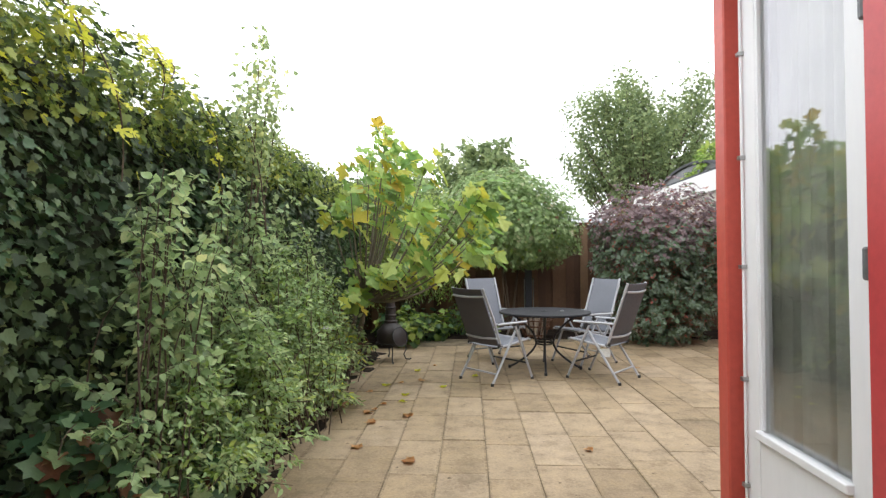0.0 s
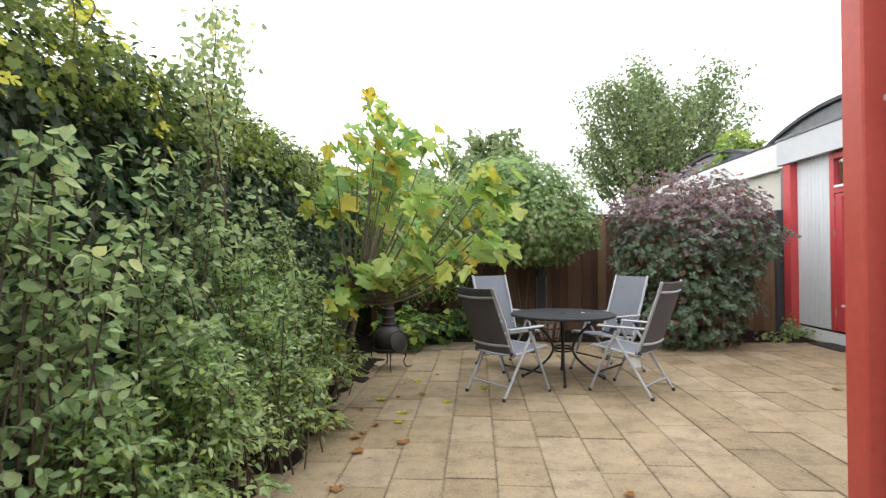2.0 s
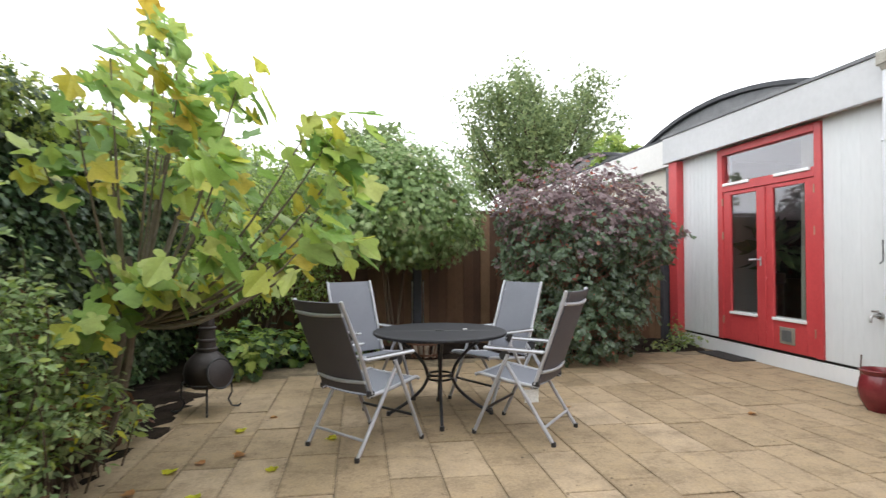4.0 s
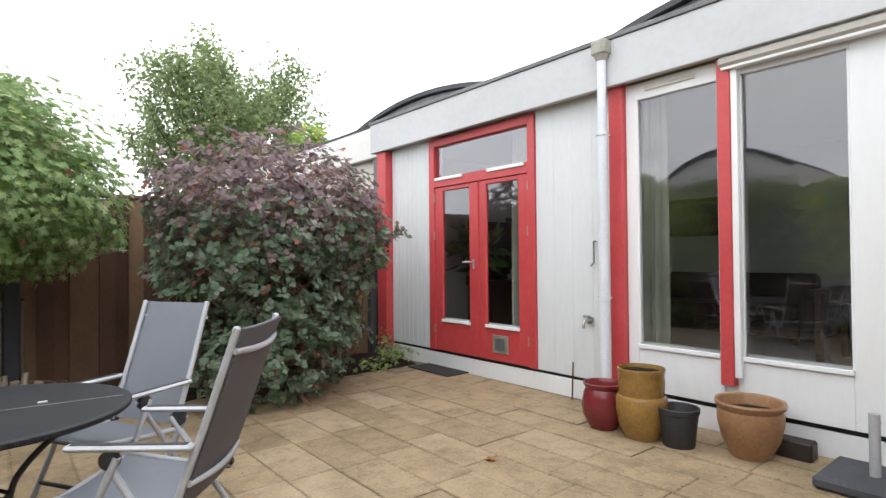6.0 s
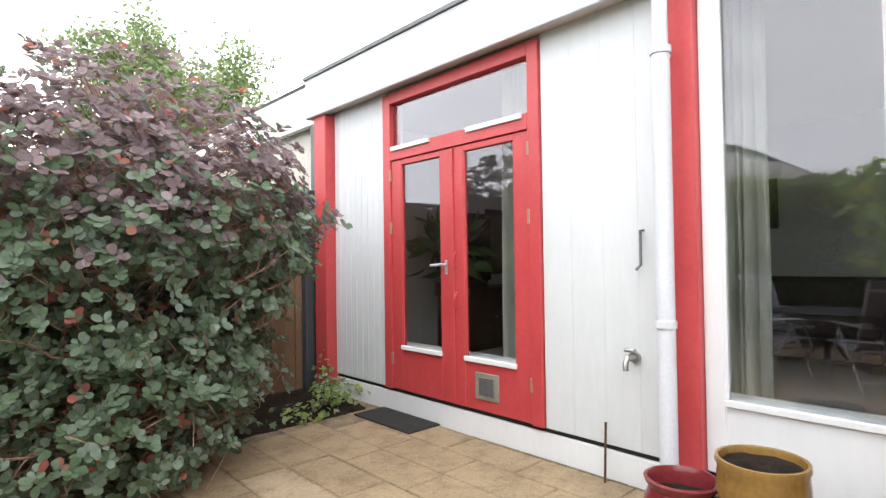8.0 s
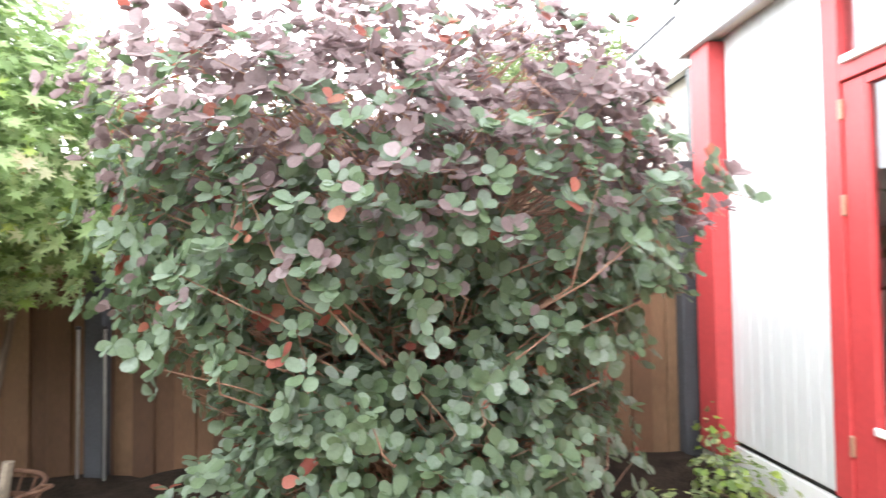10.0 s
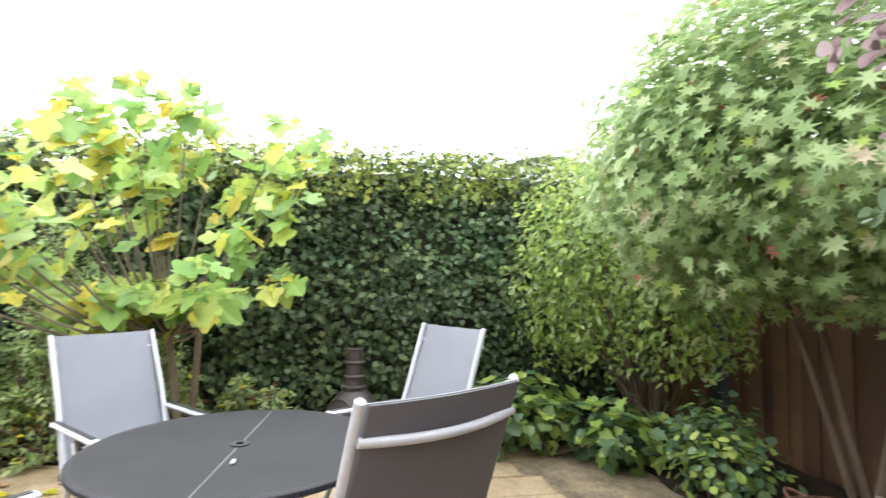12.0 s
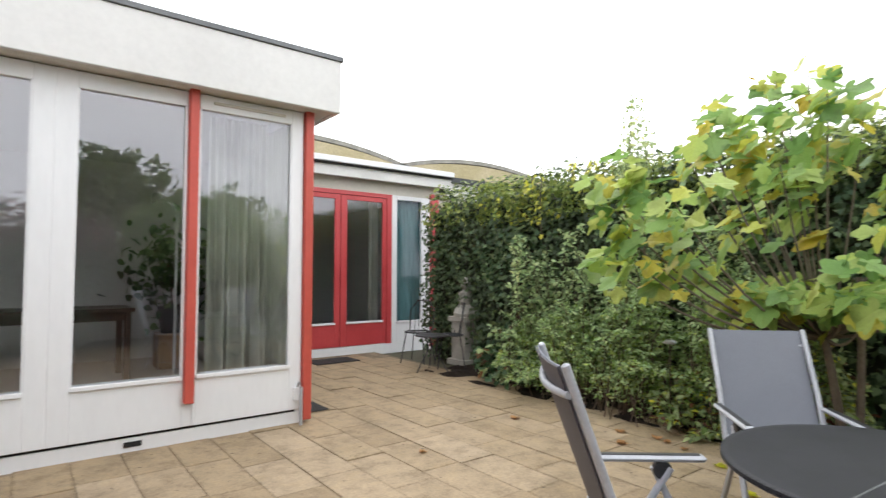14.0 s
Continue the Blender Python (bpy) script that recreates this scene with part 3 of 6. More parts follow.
# ---- house: rear wing ----
structure(box("wall_back_head", *BACK(-2.95, 1.2, 2.67, 3.0, -0.2, 0.0), CREAM), "cream wall head of the rear wing", "wall")
structure(box("plinth_back", *BACK(-2.95, 1.2, -0.05, 0.12, -0.2, 0.02), WHITE), "white plinth of the rear wing", "plinth")
structure(box("wall_back_east", *BACK(0.02, 1.2, 0.12, 2.67, -0.2, 0.0), WHITE), "white wall of the rear wing", "wall")
back_doors = structure(new("door_3"), "red double garden doors of the rear wing, closed", "door")
for u0, u1, z0, z1 in ((-1.93, -1.83, 0.12, 2.67), (-0.09, 0.02, 0.12, 2.67), (-1.83, -0.09, 2.6, 2.67)):
    box("door_frame", *BACK(u0, u1, z0, z1, -0.09, 0.03), RED, back_doors)
glazed_leaf(BACK, back_doors, "door_leaf", -1.828, -0.965, 0.13, 2.595, -1.76, -1.07, 0.51, 2.52, RED)
glazed_leaf(BACK, back_doors, "door_leaf", -0.955, -0.092, 0.13, 2.595, -0.87, -0.17, 0.51, 2.52, RED)
fixed_window(BACK, "window_8", "tall narrow white window with a teal blind", -2.75, -1.932, 0.12, 2.67, -2.57, -2.03, 0.48, 2.6, glass=PLAIN_GLASS)
post(BACK, "post_back", "red post of the rear wing", -2.92, -2.75, 0.0, 2.75, -0.1, 0.06, RED)
fascia("fascia_back", (-3.1, -0.78, 2.86), (1.2, -0.72, 3.12), "white fascia of the rear wing")
structure(box("gutter_back", (-3.1, -0.74, 3.03), (1.2, -0.66, 3.06), GAP), "dark gutter line on the fascia", "gutter")
structure(box("roof_edge_back", (-3.1, -0.72, 3.06), (1.2, -0.62, 3.15), WHITE), "white roof edge of the rear wing", "trim")
structure(box("roof_back", (-12, -7, 3.0), (1.2, -0.78, 3.1), ROOFING, bev=0), "flat roof of the rear wing", "roof")
fascia("fascia_back_next", (-9.5, -0.9, 2.7), (-3.1, -0.84, 3.1), "white fascia of the neighbouring house")
structure(box("wall_back_next", (-9.5, -1.1, 0), (-2.95, -0.95, 2.8), CREAM), "neighbouring house wall behind the hedge", "wall")
for i, mid in enumerate((-0.5, -4.7, -8.9)):
    vault("vault_back_%d" % (i + 1), "shallow barrel roof with a grey rim", mid, 3.1, 0.6, "y", -7.0, -1.6, 3.1, STONE)
    gable("vault_gable_back_%d" % (i + 1), "tan end panel stained with moss under the barrel roof", mid, 3.0, 0.56, "y", -1.66, 3.1, MOSSY)

# ---- rooms behind the glass ----
def room(name, x0, x1, y0, y1, z0, z1, skip, paint=PLASTER):
    t = 0.1
    walls = {"w": ((x0 - t, y0, z0), (x0, y1, z1)), "e": ((x1, y0, z0), (x1 + t, y1, z1)), "s": ((x0, y0 - t, z0), (x1, y0, z1)), "n": ((x0, y1, z0), (x1, y1 + t, z1))}
    for k, (lo, hi) in walls.items():
        if k not in skip:
            structure(box("%s_wall_%s" % (name, k), lo, hi, paint, bev=0), "plastered room wall", "wall")
    structure(box("%s_floor" % name, (x0, y0, z0 - 0.1), (x1, y1, z0), CARPET, bev=0), "grey carpeted room floor", "floor")
    structure(box("%s_ceiling" % name, (x0, y0, z1), (x1, y1, z1 + 0.08), PLASTER, bev=0), "white room ceiling", "ceiling")


room("living_room", 5.2, 9.2, 2.5, 9.9, 0.22, 2.78, "w", TAUPE)
room("study", 1.3, 4.95, -0.9, 2.23, 0.22, 2.72, "nw")
room("rear_room", -2.9, 1.1, -5.0, -1.13, 0.15, 2.7, "n")



def curtain(name, label, axis, at, u0, u1, z0, z1, mat, waves, depth=0.035):
    """A hanging curtain with folds."""
    bm = bmesh.new()
    n, k = waves * 10, 6
    cols = []
    for i in range(n + 1):
        u = u0 + (u1 - u0) * i / n
        col = []
        for j in range(k + 1):
            f = j / k
            d = depth * (0.6 + 0.6 * (1 - f)) * math.sin(2 * math.pi * waves * i / n + 0.5 * math.sin(3 * f + i * 0.2))
            uu = u + 0.02 * (1 - f) * math.sin(i * 0.4)
            z = z0 + (z1 - z0) * f
            col.append(bm.verts.new((at + d, uu, z) if axis == 1 else (uu, at + d, z)))
        cols.append(col)
    for a, b in zip(cols, cols[1:]):
        for j in range(k):
            bm.faces.new((a[j], b[j], b[j + 1], a[j + 1]))
    bmesh.ops.solidify(bm, geom=bm.faces[:], thickness=0.004)
    return tagged(part(name, bm, mat, smooth=True), label, "curtain", "curtains")


curtain("curtain", "off-white curtain gathered beside the tall window", 1, 5.22, 5.96, 6.28, 0.23, 2.7, CURTAIN, 6)
curtain("curtain", "off-white curtain gathered beside the garden doors", 1, 5.22, 7.5, 7.72, 0.23, 2.7, CURTAIN, 5)
curtain("curtain", "off-white curtain gathered in the corner of the study", 0, 2.2, 1.36, 1.86, 0.23, 2.66, CURTAIN, 8)
curtain("curtain", "off-white net curtain behind the white door", 1, 1.24, 1.62, 2.4, 0.23, 2.66, CURTAIN, 11, 0.02)
curtain("curtain", "teal curtain behind the narrow window", 0, -1.05, -2.7, -1.98, 0.16, 2.62, TEAL, 7, 0.012)
curtain("curtain", "pale curtain beside the rear doors", 0, -1.16, -1.8, -1.62, 0.16, 2.6, CURTAIN, 4, 0.02)

# ---- garden furniture ----
def garden_chair(name, m, label, top=(-0.42, 1.055)):
    """A folding recliner of grey tube with textile seat and back, facing +y."""
    c = thing(name, label, "chair", m, "chairs round the table")
    w = 0.235
    low, front = (-0.19, 0.40), (0.27, 0.44)
    for s in (-1, 1):
        x = s * w
        part("back_tube", bm_tube([(x, low[0], low[1]), (x, -0.30, 0.70), (x, top[0], top[1]), (x * 0.995, top[0] - 0.002, top[1] + 0.006)], [0.014, 0.014, 0.014, 0.008]), ALU, c, "silver tube", True)
        part("seat_tube", bm_tube([(x, low[0] - 0.03, 0.385), (x, 0.0, 0.405), (x, front[0] - 0.03, front[1]), (x, front[0], front[1] - 0.015)], 0.013), ALU, c, "silver tube", True)
        part("rear_leg", bm_tube([(x * 1.06, 0.06, 0.60), (x * 1.06, -0.33, 0.012)], 0.0135), ALU, c, "silver tube", True)
        part("front_leg", bm_tube([(x * 1.12, 0.0, 0.60), (x * 1.12, 0.27, 0.012)], 0.0135), ALU, c, "silver tube", True)
        arm = box("armrest", (x * 1.09 - 0.024, -0.27, 0.622), (x * 1.09 + 0.024, 0.19, 0.645), ALU, c, "flat silver armrest", 0.01)
        box("arm_insert", (x * 1.09 - 0.012, -0.25, 0.643), (x * 1.09 + 0.012, 0.17, 0.649), BLACK_PLASTIC, arm, "dark inlay", 0.002)
        part("hinge", bm_lathe([(0.001, -0.014), (0.034, -0.014), (0.036, 0), (0.034, 0.014), (0.001, 0.014)], 18), BLACK_PLASTIC, c, "black plastic joint", True, pose(x * 1.09, 0.03, 0.59, 0, 90, 0))
        part("hinge", bm_lathe([(0.001, -0.012), (0.026, -0.012), (0.026, 0.012), (0.001, 0.012)], 16), BLACK_PLASTIC, c, "black plastic joint", True, pose(x, low[0] - 0.01, low[1], 0, 90, 0))
        for y, k in ((-0.33, 1.06), (0.27, 1.12)):
            part("foot", bm_tube([(x * k, y, 0.0), (x * k, y, 0.03)], 0.017), BLACK_PLASTIC, c, "black foot cap", True)

    def sheet(sy, n=8, bow=0.012, inset=0.008):
        bm = bmesh.new()
        cols = [-(w - inset) + 2 * (w - inset) * i / n for i in range(n + 1)]
        rows = []
        for y, z, dy, dz in sy:
            ring = []
            for x, lift in [(x, 0.0) for x in cols] + [(x, 0.004) for x in reversed(cols)]:
                sag = bow * (1 - (x / w) ** 2) + lift
                ring.append(bm.verts.new((x, y + dy * sag, z + dz * sag)))
            rows.append(ring)
        k = 2 * (n + 1)
        for a, b in zip(rows, rows[1:]):
            for i in range(k):
                bm.faces.new((a[i], a[(i + 1) % k], b[(i + 1) % k], b[i]))
        for ring in (rows[0], rows[-1]):
            for i in range(n):
                bm.faces.new((ring[i], ring[i + 1], ring[k - 2 - i], ring[k - 1 - i]))
        bmesh.ops.recalc_face_normals(bm, faces=bm.faces[:])
        return bm
    def on_back(f, off):
        return (low[0] + (top[0] - low[0]) * f - 0.94 * off, low[1] + (top[1] - low[1]) * f - 0.33 * off)
    part("backrest", sheet([(*on_back(f, 0.012), -1, -0.3) for f in (0.02, 0.3, 0.6, 1.005)]), MESH_GREY, c, "grey textile", False)
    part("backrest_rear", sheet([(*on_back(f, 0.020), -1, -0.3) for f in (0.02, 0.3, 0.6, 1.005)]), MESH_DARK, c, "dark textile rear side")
    part("seat", sheet([(-0.2, 0.392, 0, -1), (-0.05, 0.405, 0, -1), (0.1, 0.42, 0, -1), (0.26, 0.443, 0, -1)]), MESH_GREY, c, "grey textile")
    for f in (0.15, 0.88):
        y, z = on_back(f, 0.02)
        part("cross_bar", bm_tube(arc((-w, y, z), (w, y, z), (0, -0.03, -0.01), 8), 0.012), ALU, c, "curved silver bar", True)
    part("cross_bar", bm_tube([(-w * 1.06, -0.262, 0.115), (w * 1.06, -0.262, 0.115)], 0.010), ALU, c, "silver bar", True)
    part("cross_bar", bm_tube([(-w, 0.25, 0.43), (w, 0.25, 0.43)], 0.010), ALU, c, "silver bar", True)
    part("cross_bar", bm_tube([(-w * 1.12, 0.19, 0.185), (w * 1.12, 0.19, 0.185)], 0.010), BLACK_PLASTIC, c, "dark bar", True)
    return c


def chair_pose(ax, ay, bx, by, tx, ty, back=0.42):
    """Where a chair stands, by the two upper corners of its back and the table that it faces."""
    mid = Vector(((ax + bx) / 2, (ay + by) / 2))
    d = Vector((-(by - ay), bx - ax)).normalized()
    if d.dot(Vector((tx, ty)) - mid) < 0:
        d = -d
    o = mid + back * d
    return Matrix.LocRotScale((o.x, o.y, 0), Euler((0, 0, math.atan2(-d.x, d.y))), None)


TABLE = (0.81, 6.58)
first = garden_chair("garden_chair", chair_pose(-0.27, 5.906, 0.04, 5.565, *TABLE, 0.45), "silver folding garden chair with grey textile, back to the hedge", (-0.45, 1.012))
second = garden_chair("garden_chair", chair_pose(-0.137, 7.404, 0.255, 7.646, *TABLE), "silver folding garden chair with grey textile beside the stove")
for a, lab in (((1.574, 7.403, 1.825, 6.981), "silver folding garden chair with grey textile, back to the purple bush"),
               ((1.542, 5.669, 1.836, 6.027), "silver folding garden chair with grey textile and a paper tag")):
    tagged(copy_thing(second, chair_pose(*a, *TABLE)), lab)
tag = tagged(box("paper_tag", (1.30, 5.84, 0.27), (1.40, 5.844, 0.36), PAPER, bev=0.001), "small white paper tag hanging under a garden chair", "tag")


def patio_table(m):
    t = thing("patio_table", "round dark metal patio table with curved legs", "table", m)
    top = part("tabletop", bm_lathe([(0.03, 0.664), (0.52, 0.668), (0.535, 0.662), (0.545, 0.67), (0.545, 0.684), (0.535, 0.690), (0.515, 0.688), (0.018, 0.688), (0.018, 0.664), (0.03, 0.664)], 72), TABLE_MESH, t, "dark perforated metal top", True)
    part("centre_ring", bm_lathe([(0.016, 0.686), (0.035, 0.688), (0.035, 0.693), (0.016, 0.693)], 24), BLACK_PLASTIC, top, "parasol hole ring", True)
    for s in (-1, 1):
        box("seam", (min(s * 0.04, s * 0.51), -0.003, 0.687), (max(s * 0.04, s * 0.51), 0.003, 0.6895), ZINC, top, "pale seam across the top", 0.001)
    for k in range(4):
        a = radians(-1 + 90 * k)
        d = Vector((math.cos(a), math.sin(a), 0))
        pts = [d * r + Vector((0, 0, z)) for r, z in ((0.44, 0.67), (0.37, 0.635), (0.23, 0.53), (0.135, 0.42), (0.105, 0.34), (0.105, 0.29), (0.16, 0.2), (0.29, 0.09), (0.42, 0.015))]
        fine = []
        for i in range(len(pts) - 1):
            p0, p1, p2, p3 = pts[max(i - 1, 0)], pts[i], pts[i + 1], pts[min(i + 2, len(pts) - 1)]
            for s in (0, 0.25, 0.5, 0.75):
                fine.append(0.5 * (2 * p1 + (p2 - p0) * s + (2 * p0 - 5 * p1 + 4 * p2 - p3) * s * s + (3 * p1 - p0 - 3 * p2 + p3) * s ** 3))
        fine.append(pts[-1])
        leg = part("leg", bm_tube(fine, 0.013), TABLE_METAL, t, "", True)
        part("foot", bm_tube([(*(d * 0.42).xy, 0.0), (*(d * 0.42).xy, 0.035)], 0.018), BLACK_PLASTIC, leg, "black foot cap", True)
    for z in (0.30, 0.335):
        part("ring", bm_tube([(0.095 * math.cos(2 * math.pi * i / 24), 0.095 * math.sin(2 * math.pi * i / 24), z) for i in range(25)], 0.009, 8), TABLE_METAL, t, "", True)
    return t


patio_table(pose(*TABLE, 0, 0, 0, -5.4))
tagged(box("cigarette_end", (1.005, 6.59, 0.689), (1.04, 6.603, 0.698), PAPER, bev=0.002), "tiny white scrap lying on the table", "litter")
# ---- pots and small things by the house ----
def pot(name, label, x, y, profile, mat, soil=None, tilt=0):
    p = thing(name, label, "plant pot", pose(x, y, 0, tilt, 0, 0), "pots by the house")
    part("body", bm_lathe(profile, 48), mat, p, "", True)
    if soil:
        bm = bm_lathe([(0.001, soil[1] + 0.02), (soil[0] * 0.5, soil[1] + 0.015), (soil[0], soil[1])], 24)
        for v in bm.verts:
            v.co.z += 0.012 * noise.noise(v.co * 25)
        part("soil", bm, SOIL, p, "dark potting soil", True)
    return p


pot("red_pot", "glossy dark red glazed plant pot", 4.46, 6.1, [(0.001, 0), (0.10, 0), (0.105, 0.01), (0.155, 0.10), (0.165, 0.17), (0.15, 0.26), (0.132, 0.30), (0.15, 0.325), (0.155, 0.34), (0.14, 0.345), (0.122, 0.31), (0.13, 0.2), (0.09, 0.05), (0.001, 0.04)], CLAY_RED, (0.125, 0.27))
pot("ochre_pot", "ochre glazed plant pot with a slipped rim section", 4.47, 5.79, [(0.001, 0), (0.12, 0), (0.125, 0.012), (0.165, 0.10), (0.18, 0.20), (0.178, 0.285), (0.168, 0.305), (0.152, 0.31), (0.158, 0.325), (0.163, 0.40), (0.158, 0.46), (0.166, 0.48), (0.164, 0.5), (0.152, 0.5), (0.145, 0.48), (0.16, 0.3), (0.1, 0.05), (0.001, 0.04)], CLAY_YELLOW, (0.146, 0.47))
pot("black_pot", "tapered charcoal plastic plant pot", 4.5, 5.53, [(0.001, 0), (0.1, 0), (0.105, 0.01), (0.128, 0.225), (0.136, 0.23), (0.138, 0.26), (0.13, 0.265), (0.12, 0.23), (0.095, 0.03), (0.001, 0.03)], CHARCOAL, (0.12, 0.2))
pot("tan_pot", "wide tan glazed terracotta bowl pot", 4.66, 5.13, [(0.001, 0), (0.115, 0), (0.12, 0.012), (0.17, 0.11), (0.195, 0.22), (0.197, 0.28), (0.188, 0.305), (0.205, 0.325), (0.212, 0.345), (0.206, 0.36), (0.19, 0.355), (0.172, 0.3), (0.168, 0.2), (0.1, 0.04), (0.001, 0.03)], CLAY_TAN, (0.172, 0.29))
brick = tagged(box("loose_brick", (4.78, 4.82, 0.0), (4.9, 5.03, 0.12), CLAY_DARK, bev=0.012), "dark broken brick beside the wide pot", "brick")
mat = tagged(box("doormat", (4.68, 8.22, 0.0), (5.0, 8.95, 0.014), RUBBER, bev=0.005), "black rubber doormat before the red doors", "doormat")
tagged(box("doormat", (-0.95, -0.62, 0.0), (-0.25, -0.2, 0.014), RUBBER, bev=0.005), "black rubber doormat before the rear doors", "doormat")
tagged(box("doormat", (0.72, 1.66, 0.0), (1.06, 2.2, 0.014), RUBBER, bev=0.005), "black rubber doormat before the white door", "doormat")
base = thing("parasol_base", "grey concrete parasol base with a metal tube", "parasol base", pose(4.62, 4.47, 0))
box("slab", (-0.24, -0.24, 0.0), (0.24, 0.24, 0.075), FENCE_POST, base, "", 0.02)
part("tube", bm_tube([(0, 0, 0.07), (0, 0, 0.42)], 0.028), ALU, base, "silver tube", True)
part("knob", bm_tube([(0.02, 0, 0.36), (0.07, 0, 0.36)], 0.016), BLACK_PLASTIC, base, "black knob", True)
pipe = thing("downpipe", "pale grey downpipe with a hopper at the fascia", "downpipe")
part("pipe", bm_tube([(4.81, 6.315, 2.3), (4.81, 6.315, 2.97)], 0.038, 16), PALE_PIPE, pipe, "", True)
part("lower_pipe", bm_tube([(4.81, 6.315, 0.0), (4.81, 6.315, 2.34)], 0.045, 16), PALE_PIPE, pipe, "", True)
box("hopper", (4.75, 6.245, 3.0), (4.86, 6.385, 3.125), STONE, pipe, "pale hopper head", 0.012)
part("hopper_neck", bm_lathe([(0.04, -0.05), (0.05, -0.03), (0.062, 0.0)], 20), STONE, pipe, "", True, pose(4.81, 6.315, 3.0))
for z in (2.34, 0.95):
    part("bracket", bm_lathe([(0.04, -0.018), (0.053, -0.018), (0.053, 0.018), (0.04, 0.018)], 20), PALE_PIPE, pipe, "pipe bracket", True, pose(4.81, 6.315, z))
    part("bracket_arm", bm_tube([(4.85, 6.315, z), (5.0, 6.315, z)], 0.008, 8), PALE_PIPE, pipe, "", True)
tap = thing("garden_tap", "weathered metal garden tap on the white wall", "tap")
part("flange", bm_tube([(5.0, 6.58, 0.73), (4.975, 6.58, 0.73)], 0.032, 16), STEEL, tap, "", True)
part("spout", bm_tube([(4.98, 6.58, 0.73), (4.9, 6.58, 0.735), (4.88, 6.58, 0.71), (4.88, 6.58, 0.67)], 0.015), STEEL, tap, "", True)
part("knob", bm_tube([(4.93, 6.55, 0.775), (4.93, 6.61, 0.775)], 0.012), STEEL, tap, "", True)
hook = thing("wall_hook", "dark bent metal hook on the white wall", "hook")
part("hook", bm_tube([(5.0, 6.52, 1.44), (4.96, 6.52, 1.44), (4.96, 6.52, 1.25), (4.94, 6.54, 1.22)], 0.008), ZINC, hook, "", True)
tagged(part("metal_rod", bm_tube([(4.93, 6.75, 0.0), (4.95, 6.75, 0.34)], 0.007), RUST), "thin rusty rod leaning by the wall", "rod")

# ---- garden stove ----
def stove(m):
    s = thing("garden_stove", "dark brown cast chimenea stove on an iron stand", "stove", m)
    part("belly", bm_lathe([(0.001, 0.19), (0.12, 0.2), (0.17, 0.25), (0.186, 0.33), (0.172, 0.4), (0.13, 0.455), (0.09, 0.49), (0.08, 0.5)], 40), CLAY_DARK, s, "", True)
    part("chimney", bm_lathe([(0.08, 0.5), (0.088, 0.505), (0.088, 0.525), (0.074, 0.535), (0.07, 0.58), (0.078, 0.585), (0.078, 0.6), (0.068, 0.61), (0.064, 0.68), (0.074, 0.69), (0.074, 0.7), (0.06, 0.71), (0.056, 0.78), (0.06, 0.785), (0.06, 0.795), (0.048, 0.8), (0.045, 0.6)], 32), CLAY_DARK, s, "ribbed chimney neck", True)
    door = part("door", bm_lathe([(0.001, 0.012), (0.10, 0.008), (0.12, 0.0), (0.12, -0.02)], 28), CLAY_DARK, s, "round mesh door", True, pose(0.165, -0.06, 0.33, 0, 78, -20))
    part("rim", bm_tube([(0.122 * math.cos(2 * math.pi * i / 24), 0.122 * math.sin(2 * math.pi * i / 24), 0.0) for i in range(25)], 0.009, 8), BLACK_PLASTIC, door, "black rim", True)
    part("stand_ring", bm_tube([(0.19 * math.cos(2 * math.pi * i / 28), 0.19 * math.sin(2 * math.pi * i / 28), 0.24) for i in range(29)], 0.008, 8), BLACK_PLASTIC, s, "", True)
    for k in range(4):
        a = radians(35 + 90 * k)
        c, n = math.cos(a), math.sin(a)
        part("leg", bm_tube([(0.19 * c, 0.19 * n, 0.25), (0.2 * c, 0.2 * n, 0.14), (0.17 * c, 0.17 * n, 0.08), (0.2 * c, 0.2 * n, 0.02), (0.25 * c, 0.25 * n, 0.012), (0.27 * c, 0.27 * n, 0.03)], 0.008, 8), BLACK_PLASTIC, s, "curled iron leg", True)
    return s


stove(pose(-1.12, 7.03, 0, 0, 0, -20))

# ---- log basket ----
basket = thing("log_basket", "rusty iron log basket with split logs by the fence", "basket", pose(0.98, 9.05, 0.02) @ Matrix.Scale(0.82, 4))
part("rim", bm_tube([(0.33 * math.cos(2 * math.pi * i / 36), 0.33 * math.sin(2 * math.pi * i / 36), 0.36) for i in range(37)], 0.014, 8), RUST, basket, "", True)
for z, r in ((0.24, 0.29), (0.06, 0.22)):
    part("band", bm_lathe([(r, z - 0.015), (r + 0.006, z - 0.015), (r + 0.006, z + 0.015), (r, z + 0.015), (r, z - 0.015)], 36), RUST, basket, "", True)
for k in range(18):
    a = 2 * math.pi * k / 18
    part("slat", bm_tube([(0.2 * math.cos(a), 0.2 * math.sin(a), 0.0), (0.285 * math.cos(a), 0.285 * math.sin(a), 0.24), (0.335 * math.cos(a), 0.335 * math.sin(a), 0.36)], 0.008, 6), RUST, basket)
for s in (-1, 1):
    part("handle", bm_tube(arc((s * 0.33, -0.06, 0.36), (s * 0.33, 0.06, 0.36), (s * 0.09, 0, 0.02)), 0.01, 8), RUST, basket, "", True)
for k in range(7):
    a, r = k * 2.4, 0.05 + 0.02 * k
    x, y = r * math.cos(a), r * math.sin(a)
    log = tagged(part("log", bm_tube([(0.98 + x * 0.8, 9.05 + y * 0.8, 0.03), (0.98 + x * 1.25, 9.05 + y * 1.25, 0.34 + 0.025 * (k % 4))], 0.024 + 0.004 * (k % 3), 7), LOG, smooth=True), "pale split firewood log standing in the iron basket", "log", "logs in the basket")

